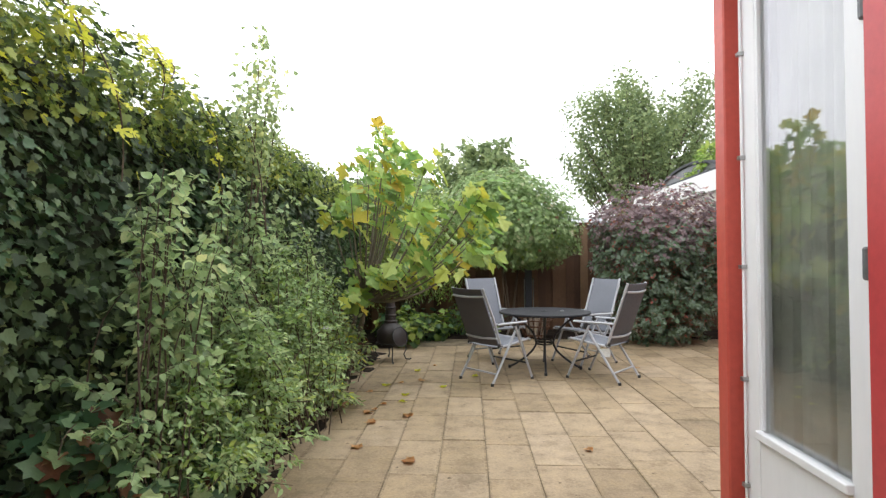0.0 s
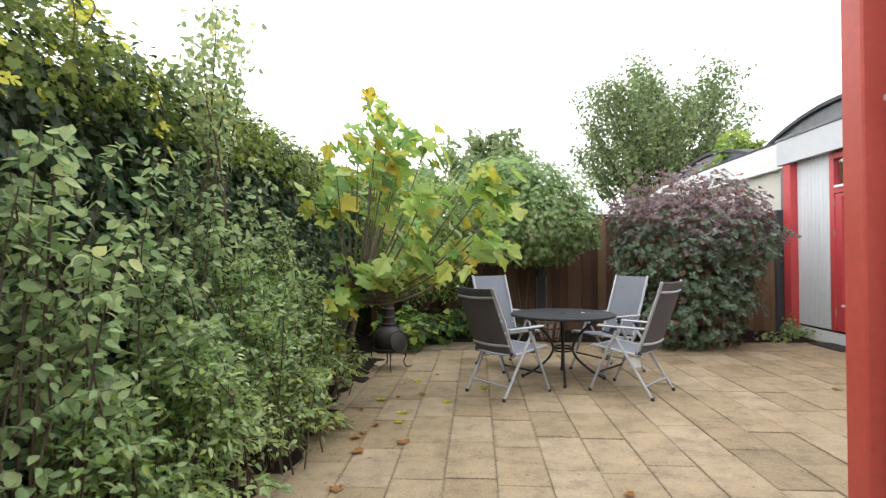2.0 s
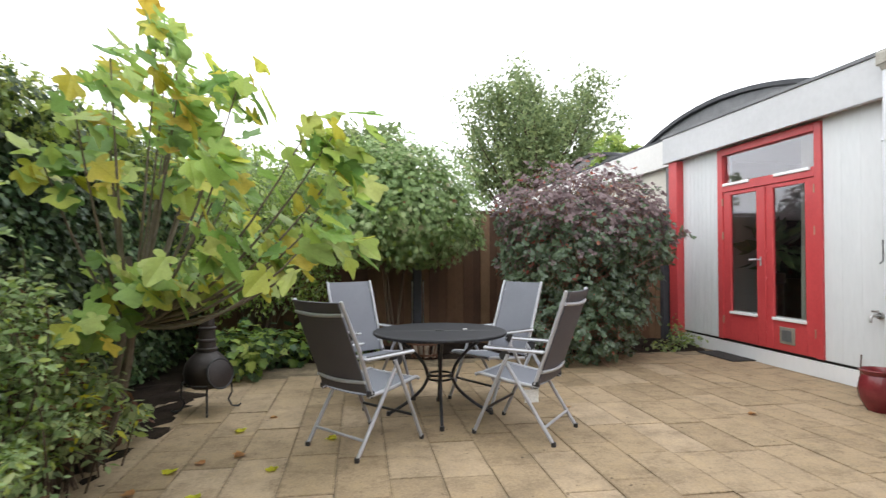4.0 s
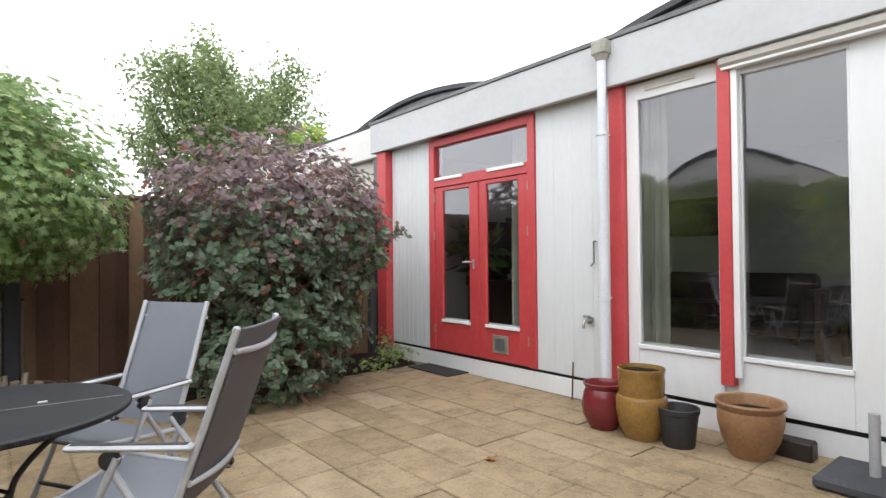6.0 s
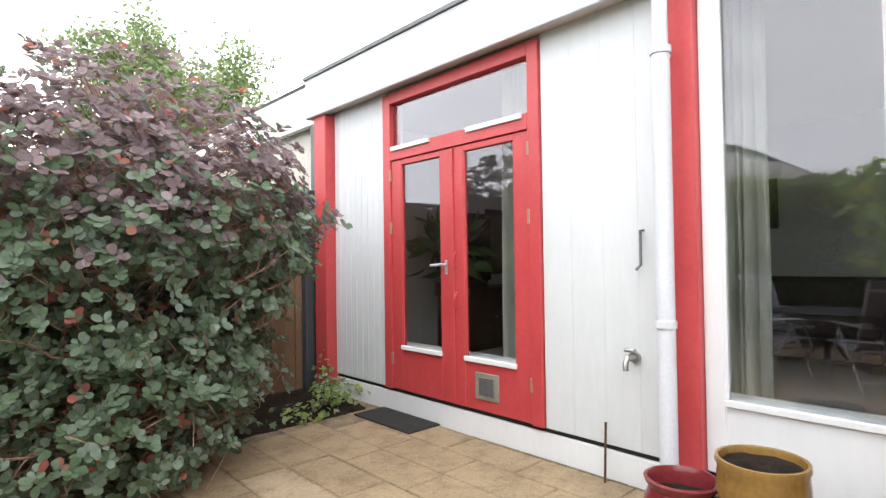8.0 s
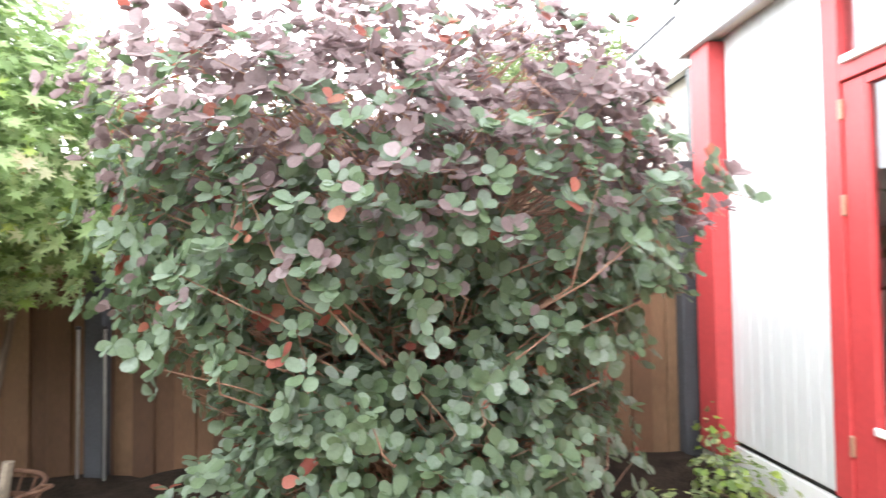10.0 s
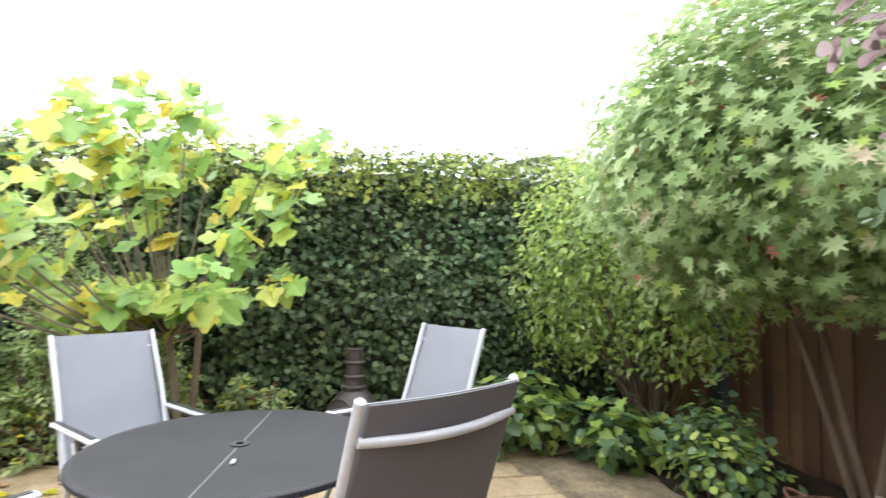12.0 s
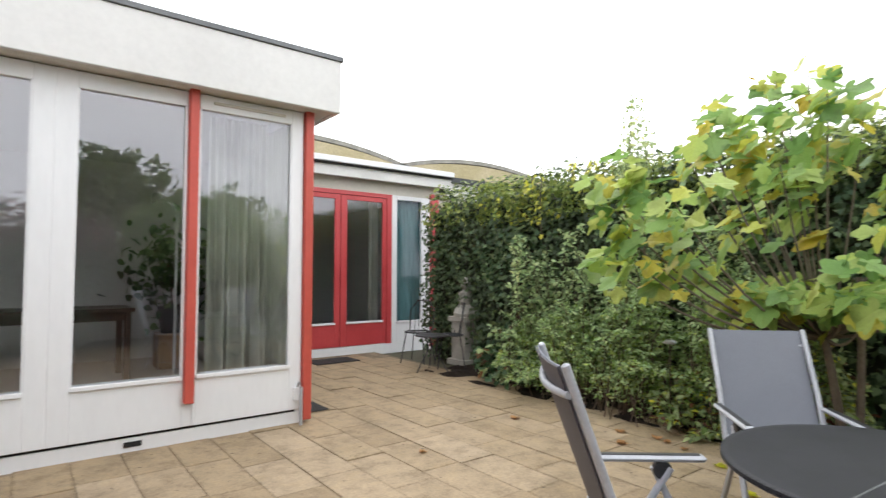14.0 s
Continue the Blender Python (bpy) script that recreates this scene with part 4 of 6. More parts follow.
# ---- wire furniture and statue at the rear ----
def wire_chair(name, m, label):
    c = thing(name, label, "chair", m, "wire chairs")
    bm = bm_lathe([(0.19, 0.44), (0.2, 0.44), (0.2, 0.455), (0.19, 0.455), (0.19, 0.44)], 24)
    seat = part("seat_ring", bm, BLACK_PLASTIC, c, "", True)
    for k in range(7):
        x = -0.165 + 0.055 * k
        h = math.sqrt(max(0.0, 0.19 ** 2 - x * x))
        part("seat_wire", bm_tube([(x, -h, 0.448), (x, h, 0.448)], 0.005, 6), BLACK_PLASTIC, seat)
    for x, y in ((-0.16, -0.16), (0.16, -0.16), (-0.16, 0.16), (0.16, 0.16)):
        part("leg", bm_tube([(x * 0.8, y * 0.8, 0.45), (x * 1.2, y * 1.2, 0.0)], 0.008, 8), BLACK_PLASTIC, c, "", True)
    part("back_frame", bm_tube([(-0.18, -0.1, 0.45), (-0.2, -0.16, 0.75), (-0.1, -0.2, 0.9), (0.1, -0.2, 0.9), (0.2, -0.16, 0.75), (0.18, -0.1, 0.45)], 0.008, 8), BLACK_PLASTIC, c, "", True)
    for k in range(5):
        x = -0.12 + 0.06 * k
        part("back_wire", bm_tube([(x, -0.14, 0.45), (x, -0.2, 0.89)], 0.004, 6), BLACK_PLASTIC, c)
    return c


WIRE = "dark wire bistro chair beside the rear doors"
wire_first = wire_chair("wire_chair", pose(-1.58, 0.4, 0, 0, 0, -60), WIRE)
tagged(copy_thing(wire_first, pose(-1.72, 0.98, 0, 0, 0, -120)), "dark wire bistro chair by the hedge")
bistro = thing("bistro_table", "small round dark wire bistro table", "table", pose(-1.3, 1.12, 0))
part("top", bm_lathe([(0.001, 0.47), (0.22, 0.47), (0.23, 0.48), (0.22, 0.49), (0.001, 0.485)], 32), BLACK_PLASTIC, bistro, "", True)
for k in range(3):
    a = 2.1 * k
    part("leg", bm_tube([(0.1 * math.cos(a), 0.1 * math.sin(a), 0.475), (0.05 * math.cos(a), 0.05 * math.sin(a), 0.3), (0.24 * math.cos(a), 0.24 * math.sin(a), 0.0)], 0.008, 8), BLACK_PLASTIC, bistro, "", True)
plinth = thing("stone_pedestal", "grey square stone pedestal by the hedge", "pedestal", pose(-2.05, 0.95, 0))
box("foot", (-0.2, -0.2, 0), (0.2, 0.2, 0.08), STONE, plinth)
box("shaft", (-0.15, -0.15, 0.08), (0.15, 0.15, 0.62), STONE, plinth)
box("cap", (-0.19, -0.19, 0.62), (0.19, 0.19, 0.69), STONE, plinth)
bm = bm_lathe([(0.001, 0.0), (0.17, 0.0), (0.185, 0.05), (0.15, 0.11), (0.11, 0.17), (0.118, 0.27), (0.10, 0.35), (0.045, 0.385), (0.04, 0.40), (0.07, 0.43), (0.078, 0.48), (0.06, 0.535), (0.025, 0.56), (0.001, 0.575)], 28)
for v in bm.verts:
    v.co += 0.012 * noise.noise_vector(v.co * 9)
    if v.co.z < 0.14:
        v.co.x *= 1.2
tagged(part("seated_statue", bm, STONE, smooth=True, m=pose(-2.05, 0.95, 0.69, 0, 0, 30)), "weathered stone statue seated on the pedestal", "statue")

# ---- things inside the rooms ----
sideboard = thing("sideboard", "dark wooden sideboard against the room wall", "cabinet")
box("body", (6.5, 9.42, 0.3), (8.15, 9.86, 0.92), DARK_WOOD, sideboard)
box("top", (6.46, 9.4, 0.92), (8.19, 9.87, 0.96), DARK_WOOD, sideboard)
for k in range(3):
    door = box("door", (6.53 + 0.54 * k, 9.405, 0.34), (7.04 + 0.54 * k, 9.42, 0.88), DARK_WOOD, sideboard)
    box("knob", (7.0 + 0.54 * k, 9.39, 0.6), (7.02 + 0.54 * k, 9.406, 0.62), STEEL, door, "steel knob")
box("foot", (6.6, 9.48, 0.22), (8.05, 9.82, 0.3), DARK_WOOD, sideboard)
tv = thing("television", "black flat television on the sideboard", "television")
box("screen", (6.5, 9.6, 1.04), (7.15, 9.65, 1.85), SCREEN, tv)
box("stand", (6.65, 9.52, 0.96), (7.0, 9.72, 1.05), SCREEN, tv)


def picture(name, label, lo, hi, axis):
    p = thing(name, label, "painting")
    box("picture_frame", lo, hi, DARK_WOOD, p, "", 0.01)
    lo2, hi2 = list(lo), list(hi)
    for i in range(3):
        if i == axis:
            lo2[i], hi2[i] = lo[i] - 0.004, hi[i] + 0.004
        else:
            lo2[i], hi2[i] = lo[i] + 0.06, hi[i] - 0.06
    box("canvas", lo2, hi2, CANVAS, p, "dark brown painted canvas", 0)


picture("painting", "brown landscape painting in a dark frame", (9.15, 7.0, 1.6), (9.19, 8.15, 2.18), 0)
picture("painting", "small brown painting in a dark frame on the end wall", (8.2, 9.86, 1.65), (8.65, 9.89, 2.2), 1)
picture("painting", "brown painting in a dark frame on the end wall", (7.35, 9.86, 1.1), (7.78, 9.89, 1.95), 1)


sofa = thing("sofa", "dark brown leather sofa against the room wall", "sofa", pose(8.65, 6.95, 0.22))
box("base", (-0.45, -1.0, 0.08), (0.45, 1.0, 0.28), SOFA, sofa, "", 0.02)
box("backrest", (0.25, -1.0, 0.28), (0.48, 1.0, 0.84), SOFA, sofa, "", 0.06)
for e in (-1, 1):
    box("armrest", (-0.45, min(e * 1.0, e * 1.2), 0.06), (0.48, max(e * 1.0, e * 1.2), 0.6), SOFA, sofa, "", 0.05)
    box("seat_cushion", (-0.46, min(e * 0.005, e * 0.99), 0.28), (0.25, max(e * 0.005, e * 0.99), 0.45), SOFA, sofa, "", 0.05)
    for fx in (-0.38, 0.4):
        box("foot", (fx - 0.03, e * 0.95 - 0.03, 0), (fx + 0.03, e * 0.95 + 0.03, 0.08), DARK_WOOD, sofa, "dark wooden foot")


def dining_table(name, label, x, y, z, lx, ly, h):
    t = thing(name, label, "table", pose(x, y, z))
    box("tabletop", (-lx / 2, -ly / 2, h - 0.04), (lx / 2, ly / 2, h), DARK_WOOD, t)
    for sx in (-1, 1):
        for sy in (-1, 1):
            box("leg", (sx * (lx / 2 - 0.06) - 0.03, sy * (ly / 2 - 0.06) - 0.03, 0), (sx * (lx / 2 - 0.06) + 0.03, sy * (ly / 2 - 0.06) + 0.03, h - 0.04), DARK_WOOD, t)
    box("apron", (-lx / 2 + 0.08, -ly / 2 + 0.08, h - 0.13), (lx / 2 - 0.08, ly / 2 - 0.08, h - 0.041), DARK_WOOD, t)


dining_table("dining_table", "dark wooden table in the room", 7.4, 4.6, 0.22, 0.95, 1.7, 0.75)
dining_table("desk", "dark wooden desk against the wall", 2.88, 0.4, 0.22, 1.4, 0.7, 0.74)
lamp = thing("floor_lamp", "thin white standing lamp in the study", "lamp", pose(1.9, 1.2, 0.22))
part("base", bm_lathe([(0.001, 0), (0.13, 0), (0.13, 0.02), (0.001, 0.025)], 24), WHITE, lamp, "", True)
part("pole", bm_tube([(0, 0, 0.02), (0, 0, 1.65), (0.05, 0, 1.78), (0.16, 0, 1.84)], 0.012), WHITE, lamp, "", True)
part("shade", bm_lathe([(0.03, 0.05), (0.08, -0.03), (0.075, -0.03), (0.025, 0.045)], 20), STEEL, lamp, "", True, pose(0.18, 0, 1.83, 0, 30, 0))


# ---- leaves ----
def outline(points, fold):
    """A leaf blade in two halves that fold up along its midrib; points: (across, along) of one side, from base to tip."""
    base, tip = points[0], points[-1]
    v = [(0, base[1], 0), (0, tip[1], 0)]
    left = [(-x, y, fold * x) for x, y in points[1:-1]]
    right = [(x, y, fold * x) for x, y in points[1:-1]]
    n = len(left)
    v += left + right
    return np.array(v, float), [[0, 1] + [2 + i for i in reversed(range(n))], [0] + [2 + n + i for i in range(n)] + [1]]


OVAL = outline([(0, 0), (0.22, 0.16), (0.36, 0.45), (0.37, 0.72), (0.24, 0.93), (0, 1.0)], 0.18)
LANCE = outline([(0, 0), (0.17, 0.22), (0.22, 0.45), (0.13, 0.75), (0, 1.0)], 0.35)
IVY = outline([(0, 0.08), (0.18, 0.0), (0.46, 0.18), (0.34, 0.42), (0.45, 0.62), (0.2, 0.66), (0, 1.0)], 0.22)
STAR = outline([(0, 0.1), (0.3, 0.0), (0.14, 0.26), (0.55, 0.3), (0.2, 0.44), (0.42, 0.8), (0.1, 0.6), (0, 1.05)], 0.2)
POINTED = outline([(0, 0), (0.2, 0.1), (0.31, 0.34), (0.24, 0.62), (0.08, 0.86), (0, 1.0)], 0.3)
CLUMP = outline([(0, 0), (0.3, 0.1), (0.2, 0.35), (0.45, 0.5), (0.2, 0.62), (0.26, 0.85), (0, 1.0)], 0.5)
FIG = outline([(0, 0.1), (0.06, 0.0), (0.2, -0.04), (0.33, 0.02), (0.38, 0.12), (0.32, 0.2), (0.17, 0.24), (0.14, 0.29), (0.3, 0.36), (0.45, 0.5), (0.5, 0.64), (0.43, 0.73), (0.32, 0.7), (0.19, 0.56), (0.11, 0.51), (0.1, 0.57), (0.17, 0.74), (0.18, 0.9), (0.11, 1.0), (0, 1.05)], 0.14)


def blades(name, shape, pos, normal, along, size, mats, pick, parent, label):
    """One mesh of many leaves: place, facing, pointing and length of each."""
    verts, faces = shape
    n, k = len(pos), len(verts)
    y = along - normal * np.sum(along * normal, 1, keepdims=True)
    y /= np.linalg.norm(y, axis=1, keepdims=True) + 1e-9
    z = normal / (np.linalg.norm(normal, axis=1, keepdims=True) + 1e-9)
    x = np.cross(y, z)
    local = verts[None] * size[:, None, None]
    co = pos[:, None] + local[..., 0:1] * x[:, None] + local[..., 1:2] * y[:, None] + local[..., 2:3] * z[:, None]
    me = bpy.data.meshes.new(name)
    loops = np.concatenate([np.array(f) for f in faces])
    idx = (loops[None] + (np.arange(n) * k)[:, None]).ravel()
    lens = np.array([len(f) for f in faces])
    starts = np.concatenate([[0], np.cumsum(lens)[:-1]])
    allst = (starts[None] + (np.arange(n) * len(loops))[:, None]).ravel()
    me.vertices.add(n * k)
    me.vertices.foreach_set("co", co.astype(np.float32).ravel())
    me.loops.add(len(idx))
    me.loops.foreach_set("vertex_index", idx.astype(np.int32))
    me.polygons.add(len(allst))
    me.polygons.foreach_set("loop_start", allst.astype(np.int32))
    for m in mats:
        me.materials.append(m)
    me.polygons.foreach_set("material_index", np.repeat(pick, len(faces)).astype(np.int32))
    me.update(calc_edges=True)
    me.validate()
    ob = new(name, me)
    ob.parent = parent
    return tagged(ob, label, kind="stuff")


RNG = np.random.default_rng(7)


def unit(v):
    return v / (np.linalg.norm(v, axis=1, keepdims=True) + 1e-9)


def lumpy(p, seed, scale=1.7):
    """Slow uneven numbers in -1..1 over space."""
    s = scale
    return (np.sin(p[:, 0] * 3.1 * s + seed) * np.cos(p[:, 1] * 2.7 * s + 1.7 * seed) + np.sin(p[:, 2] * 3.7 * s + 0.6 * seed + p[:, 0] * s) + 0.6 * np.sin(p[:, 1] * 7.3 * s + p[:, 2] * 5.9 * s + seed)) / 2.6


def crown(center, radii, n, shell=0.55, rough=0.18, seed=1.0, low=None):
    """Points and outward directions in an uneven round crown, denser to the outside, in small bunches."""
    u = unit(RNG.normal(size=(n, 3)))
    r = shell + (1 - shell) * RNG.random(n) ** 0.6
    r = r * (1 + rough * lumpy(u * 1.3, seed, 1.6) + 0.5 * rough * lumpy(u * 3.1, seed + 4, 2.0))
    p = np.array(center) + u * r[:, None] * np.array(radii)
    out = unit(u / np.array(radii))
    if low is not None:
        keep = p[:, 2] > low + 0.12 * lumpy(p, seed + 2, 2.5)
        p, out = p[keep], out[keep]
    return p, out


def whorled(P, O, k, reach, cup=0.35):
    """Leaves in rosettes: k leaves round each shoot tip, and their facings and pointings."""
    n = len(P)
    a = np.cross(O, RNG.normal(size=(n, 3)))
    a = unit(a)
    c = np.cross(O, a)
    th = 2 * np.pi * (np.arange(k)[None] / k + 0.06 * RNG.normal(size=(n, k)))
    rad = np.cos(th)[..., None] * a[:, None] + np.sin(th)[..., None] * c[:, None]
    al = unit((rad + cup * O[:, None] + 0.15 * RNG.normal(size=(n, k, 3))).reshape(-1, 3))
    nor = unit((O[:, None] - cup * rad + 0.18 * RNG.normal(size=(n, k, 3))).reshape(-1, 3))
    pos = (P[:, None] + reach * rad + 0.006 * RNG.normal(size=(n, k, 3))).reshape(-1, 3)
    return pos, nor, al


def turned(out, up=0.5, wild=0.6, droop=0.6):
    """Leaf facings and pointings: faces lean outwards and up, tips hang down and out."""
    n = len(out)
    nor = unit(out + np.array([0, 0, up]) + wild * RNG.normal(size=(n, 3)))
    al = unit(out * 0.6 + np.array([0, 0, -droop]) + 0.7 * RNG.normal(size=(n, 3)))
    return nor, al


def stems(name, mat, base, tips, r0, parent, sag=0.1, label="", segs=6):
    """Branches from a base to each tip, in one mesh."""
    bm = bmesh.new()
    for t in tips:
        b = Vector(base) + Vector(RNG.normal(size=3) * 0.03)
        b.z = base[2]
        t = Vector(t)
        side = Vector(RNG.normal(size=3)) * sag * (t - b).length
        pts = arc(b, t, side * 0.5 + Vector((0, 0, 0.08 * (t - b).length)), 6)
        bm_tube(pts, [r0 * (1 - 0.8 * i / 6) for i in range(7)], segs, bm)
    return part(name, bm, mat, parent, label, True)


IVY_LEAF = leaf_material("ivy_leaf", [(0.0, (0.018, 0.03, 0.014)), (0.5, (0.04, 0.06, 0.027)), (0.85, (0.07, 0.1, 0.04)), (1.0, (0.16, 0.18, 0.06))], 0.5, 0.2, spec=0.3, lift=1.65)
IVY_TOP = leaf_material("ivy_flower_shoots", [(0.0, (0.08, 0.13, 0.03)), (0.6, (0.16, 0.2, 0.05)), (1.0, (0.3, 0.3, 0.06))], 0.45, 0.3)
YELLOW = leaf_material("yellow_autumn_leaf", [(0.0, (0.32, 0.3, 0.03)), (0.6, (0.55, 0.45, 0.05)), (1.0, (0.65, 0.42, 0.05))], 0.5, 0.4)
SHRUB = leaf_material("shrub_leaf", [(0.0, (0.05, 0.07, 0.034)), (0.5, (0.11, 0.14, 0.065)), (0.85, (0.17, 0.195, 0.092)), (1.0, (0.26, 0.25, 0.11))], 0.42, 0.4, lift=3.2)
SHRUB_PALE = leaf_material("pale_shrub_leaf", [(0.0, (0.16, 0.24, 0.1)), (0.5, (0.3, 0.41, 0.19)), (1.0, (0.46, 0.54, 0.26))], 0.42, 0.4, lift=1.4)
SHRUB_DARK = leaf_material("dark_shrub_leaf", [(0.0, (0.02, 0.045, 0.022)), (0.6, (0.05, 0.09, 0.038)), (1.0, (0.11, 0.15, 0.06))], 0.4, 0.2)
SMOKE_GREEN = leaf_material("blue_green_leaf", [(0.0, (0.075, 0.115, 0.055)), (0.4, (0.12, 0.17, 0.1)), (0.75, (0.165, 0.215, 0.165)), (1.0, (0.215, 0.25, 0.22))], 0.5, 0.44, lift=1.45)
SMOKE_PURPLE = leaf_material("purple_leaf", [(0.0, (0.12, 0.085, 0.085)), (0.5, (0.19, 0.14, 0.145)), (0.85, (0.25, 0.19, 0.2)), (1.0, (0.29, 0.26, 0.26))], 0.5, 0.42, lift=1.55)
SMOKE_RED = leaf_material("red_autumn_leaf", [(0.0, (0.24, 0.06, 0.05)), (0.6, (0.36, 0.12, 0.09)), (1.0, (0.42, 0.2, 0.13))], 0.5, 0.35, lift=1.2)
RED_LEAF = leaf_material("reddish_shrub_leaf", [(0.0, (0.1, 0.05, 0.03)), (0.6, (0.19, 0.09, 0.05)), (1.0, (0.28, 0.14, 0.06))], 0.5, 0.3, lift=1.2)
MAPLE = leaf_material("maple_leaf", [(0.0, (0.075, 0.118, 0.042)), (0.5, (0.13, 0.185, 0.075)), (0.85, (0.195, 0.245, 0.12)), (1.0, (0.33, 0.27, 0.2))], 0.45, 0.4, lift=2.2)
LIGHT = leaf_material("light_green_leaf", [(0.0, (0.07, 0.12, 0.03)), (0.5, (0.15, 0.22, 0.05)), (1.0, (0.30, 0.34, 0.09))], 0.45, 0.35)
TREE = leaf_material("tree_leaf", [(0.0, (0.05, 0.07, 0.033)), (0.5, (0.09, 0.118, 0.055)), (1.0, (0.15, 0.17, 0.075))], 0.6, 0.42, lift=2.7)
FIG_GREEN = by_object("fig_leaf", [(0.0, (0.19, 0.36, 0.11)), (0.45, (0.36, 0.53, 0.17)), (0.75, (0.5, 0.62, 0.18)), (1.0, (0.64, 0.68, 0.19))], 0.5, 60, 0.2, dirt=0.15, blotch=9, glow=0.42)
FIG_YELLOW = by_object("yellow_fig_leaf", [(0.0, (0.55, 0.54, 0.08)), (0.7, (0.7, 0.6, 0.09)), (1.0, (0.68, 0.5, 0.08))], 0.5, 60, 0.2, dirt=0.15, blotch=9, glow=0.45)
FIG_MIX = leaf_material("mixed_fig_leaf", [(0.0, (0.16, 0.3, 0.08)), (0.4, (0.28, 0.43, 0.11)), (0.7, (0.42, 0.52, 0.12)), (0.88, (0.52, 0.52, 0.09)), (1.0, (0.6, 0.5, 0.08))], 0.5, 0.4, patch=0.25, lift=1.2)

# ivy hedge along the west side
hedge = thing("ivy_hedge", "tall dark green ivy hedge with pale flowering top", "hedge")
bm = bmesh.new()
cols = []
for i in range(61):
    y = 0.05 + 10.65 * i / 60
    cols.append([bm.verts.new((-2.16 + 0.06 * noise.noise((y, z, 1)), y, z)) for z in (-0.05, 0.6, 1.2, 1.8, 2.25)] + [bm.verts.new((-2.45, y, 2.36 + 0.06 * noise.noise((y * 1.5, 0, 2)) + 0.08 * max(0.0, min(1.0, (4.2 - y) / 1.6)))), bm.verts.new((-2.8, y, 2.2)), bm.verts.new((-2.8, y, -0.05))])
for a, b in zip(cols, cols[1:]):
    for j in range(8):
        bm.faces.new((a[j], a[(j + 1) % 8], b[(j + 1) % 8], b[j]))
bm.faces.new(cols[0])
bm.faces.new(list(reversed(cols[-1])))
# Near-black green: the shade deep between the leaves is put into the core's colour.
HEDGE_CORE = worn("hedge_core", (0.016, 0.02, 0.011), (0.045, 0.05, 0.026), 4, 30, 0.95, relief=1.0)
part("core", bm, HEDGE_CORE, hedge, "solid core of the hedge, coloured as the shade between the leaves", True)
n = 29000
p = np.stack([-2.12 + 0.2 * RNG.random(n) ** 2, 0.0 + 10.65 * RNG.random(n), 2.42 * RNG.random(n) ** 0.85], 1)
p[:, 0] += 0.09 * lumpy(p, 1.0, 1.0) + 0.05 * lumpy(p, 5.0, 2.4)
topn = 8000
q = np.stack([-2.0 - 0.75 * RNG.random(topn), 0.0 + 10.65 * RNG.random(topn), np.full(topn, 2.4)], 1)
q[:, 2] += 0.07 * lumpy(q, 2.0, 1.2) + 0.05 * lumpy(q, 7.0, 3.1) + 0.2 * RNG.random(topn) ** 2 + 0.09 * np.clip((4.2 - q[:, 1]) / 1.6, 0, 1)
endn = 1200
e = np.stack([-2.0 - 0.7 * RNG.random(endn), np.full(endn, 0.03) - 0.1 * RNG.random(endn), 2.4 * RNG.random(endn)], 1)
pos = np.concatenate([p, q, e])
out = np.concatenate([np.tile([1.0, 0, 0.15], (n, 1)), np.tile([0.5, 0, 1.0], (topn, 1)), np.tile([0.2, -1.0, 0.2], (endn, 1))])
nor, al = turned(out, 0.45, 0.5, 1.0)
r = RNG.random(len(pos))
bright = (pos[:, 2] > 2.12 + 0.2 * lumpy(pos, 3.0, 1.5)) & (r < 0.55)
gold = (np.abs(pos[:, 1] - 2.4) < 1.1) & (pos[:, 2] > 1.95) & (lumpy(pos, 8.0, 1.6) > 0.1) & (r > 0.88)
pick = np.where(gold, 2, np.where(bright, 1, 0))
pick = np.where((pick == 0) & (lumpy(pos, 6.0, 1.1) + 0.8 * RNG.random(len(pos)) > 0.75), 3, pick)
blades("leaves", IVY, pos, nor, al, 0.034 + 0.044 * RNG.random(len(pos)), [IVY_LEAF, IVY_TOP, YELLOW, SHRUB_DARK], pick, hedge, "glossy dark ivy leaves, yellow-green on top")


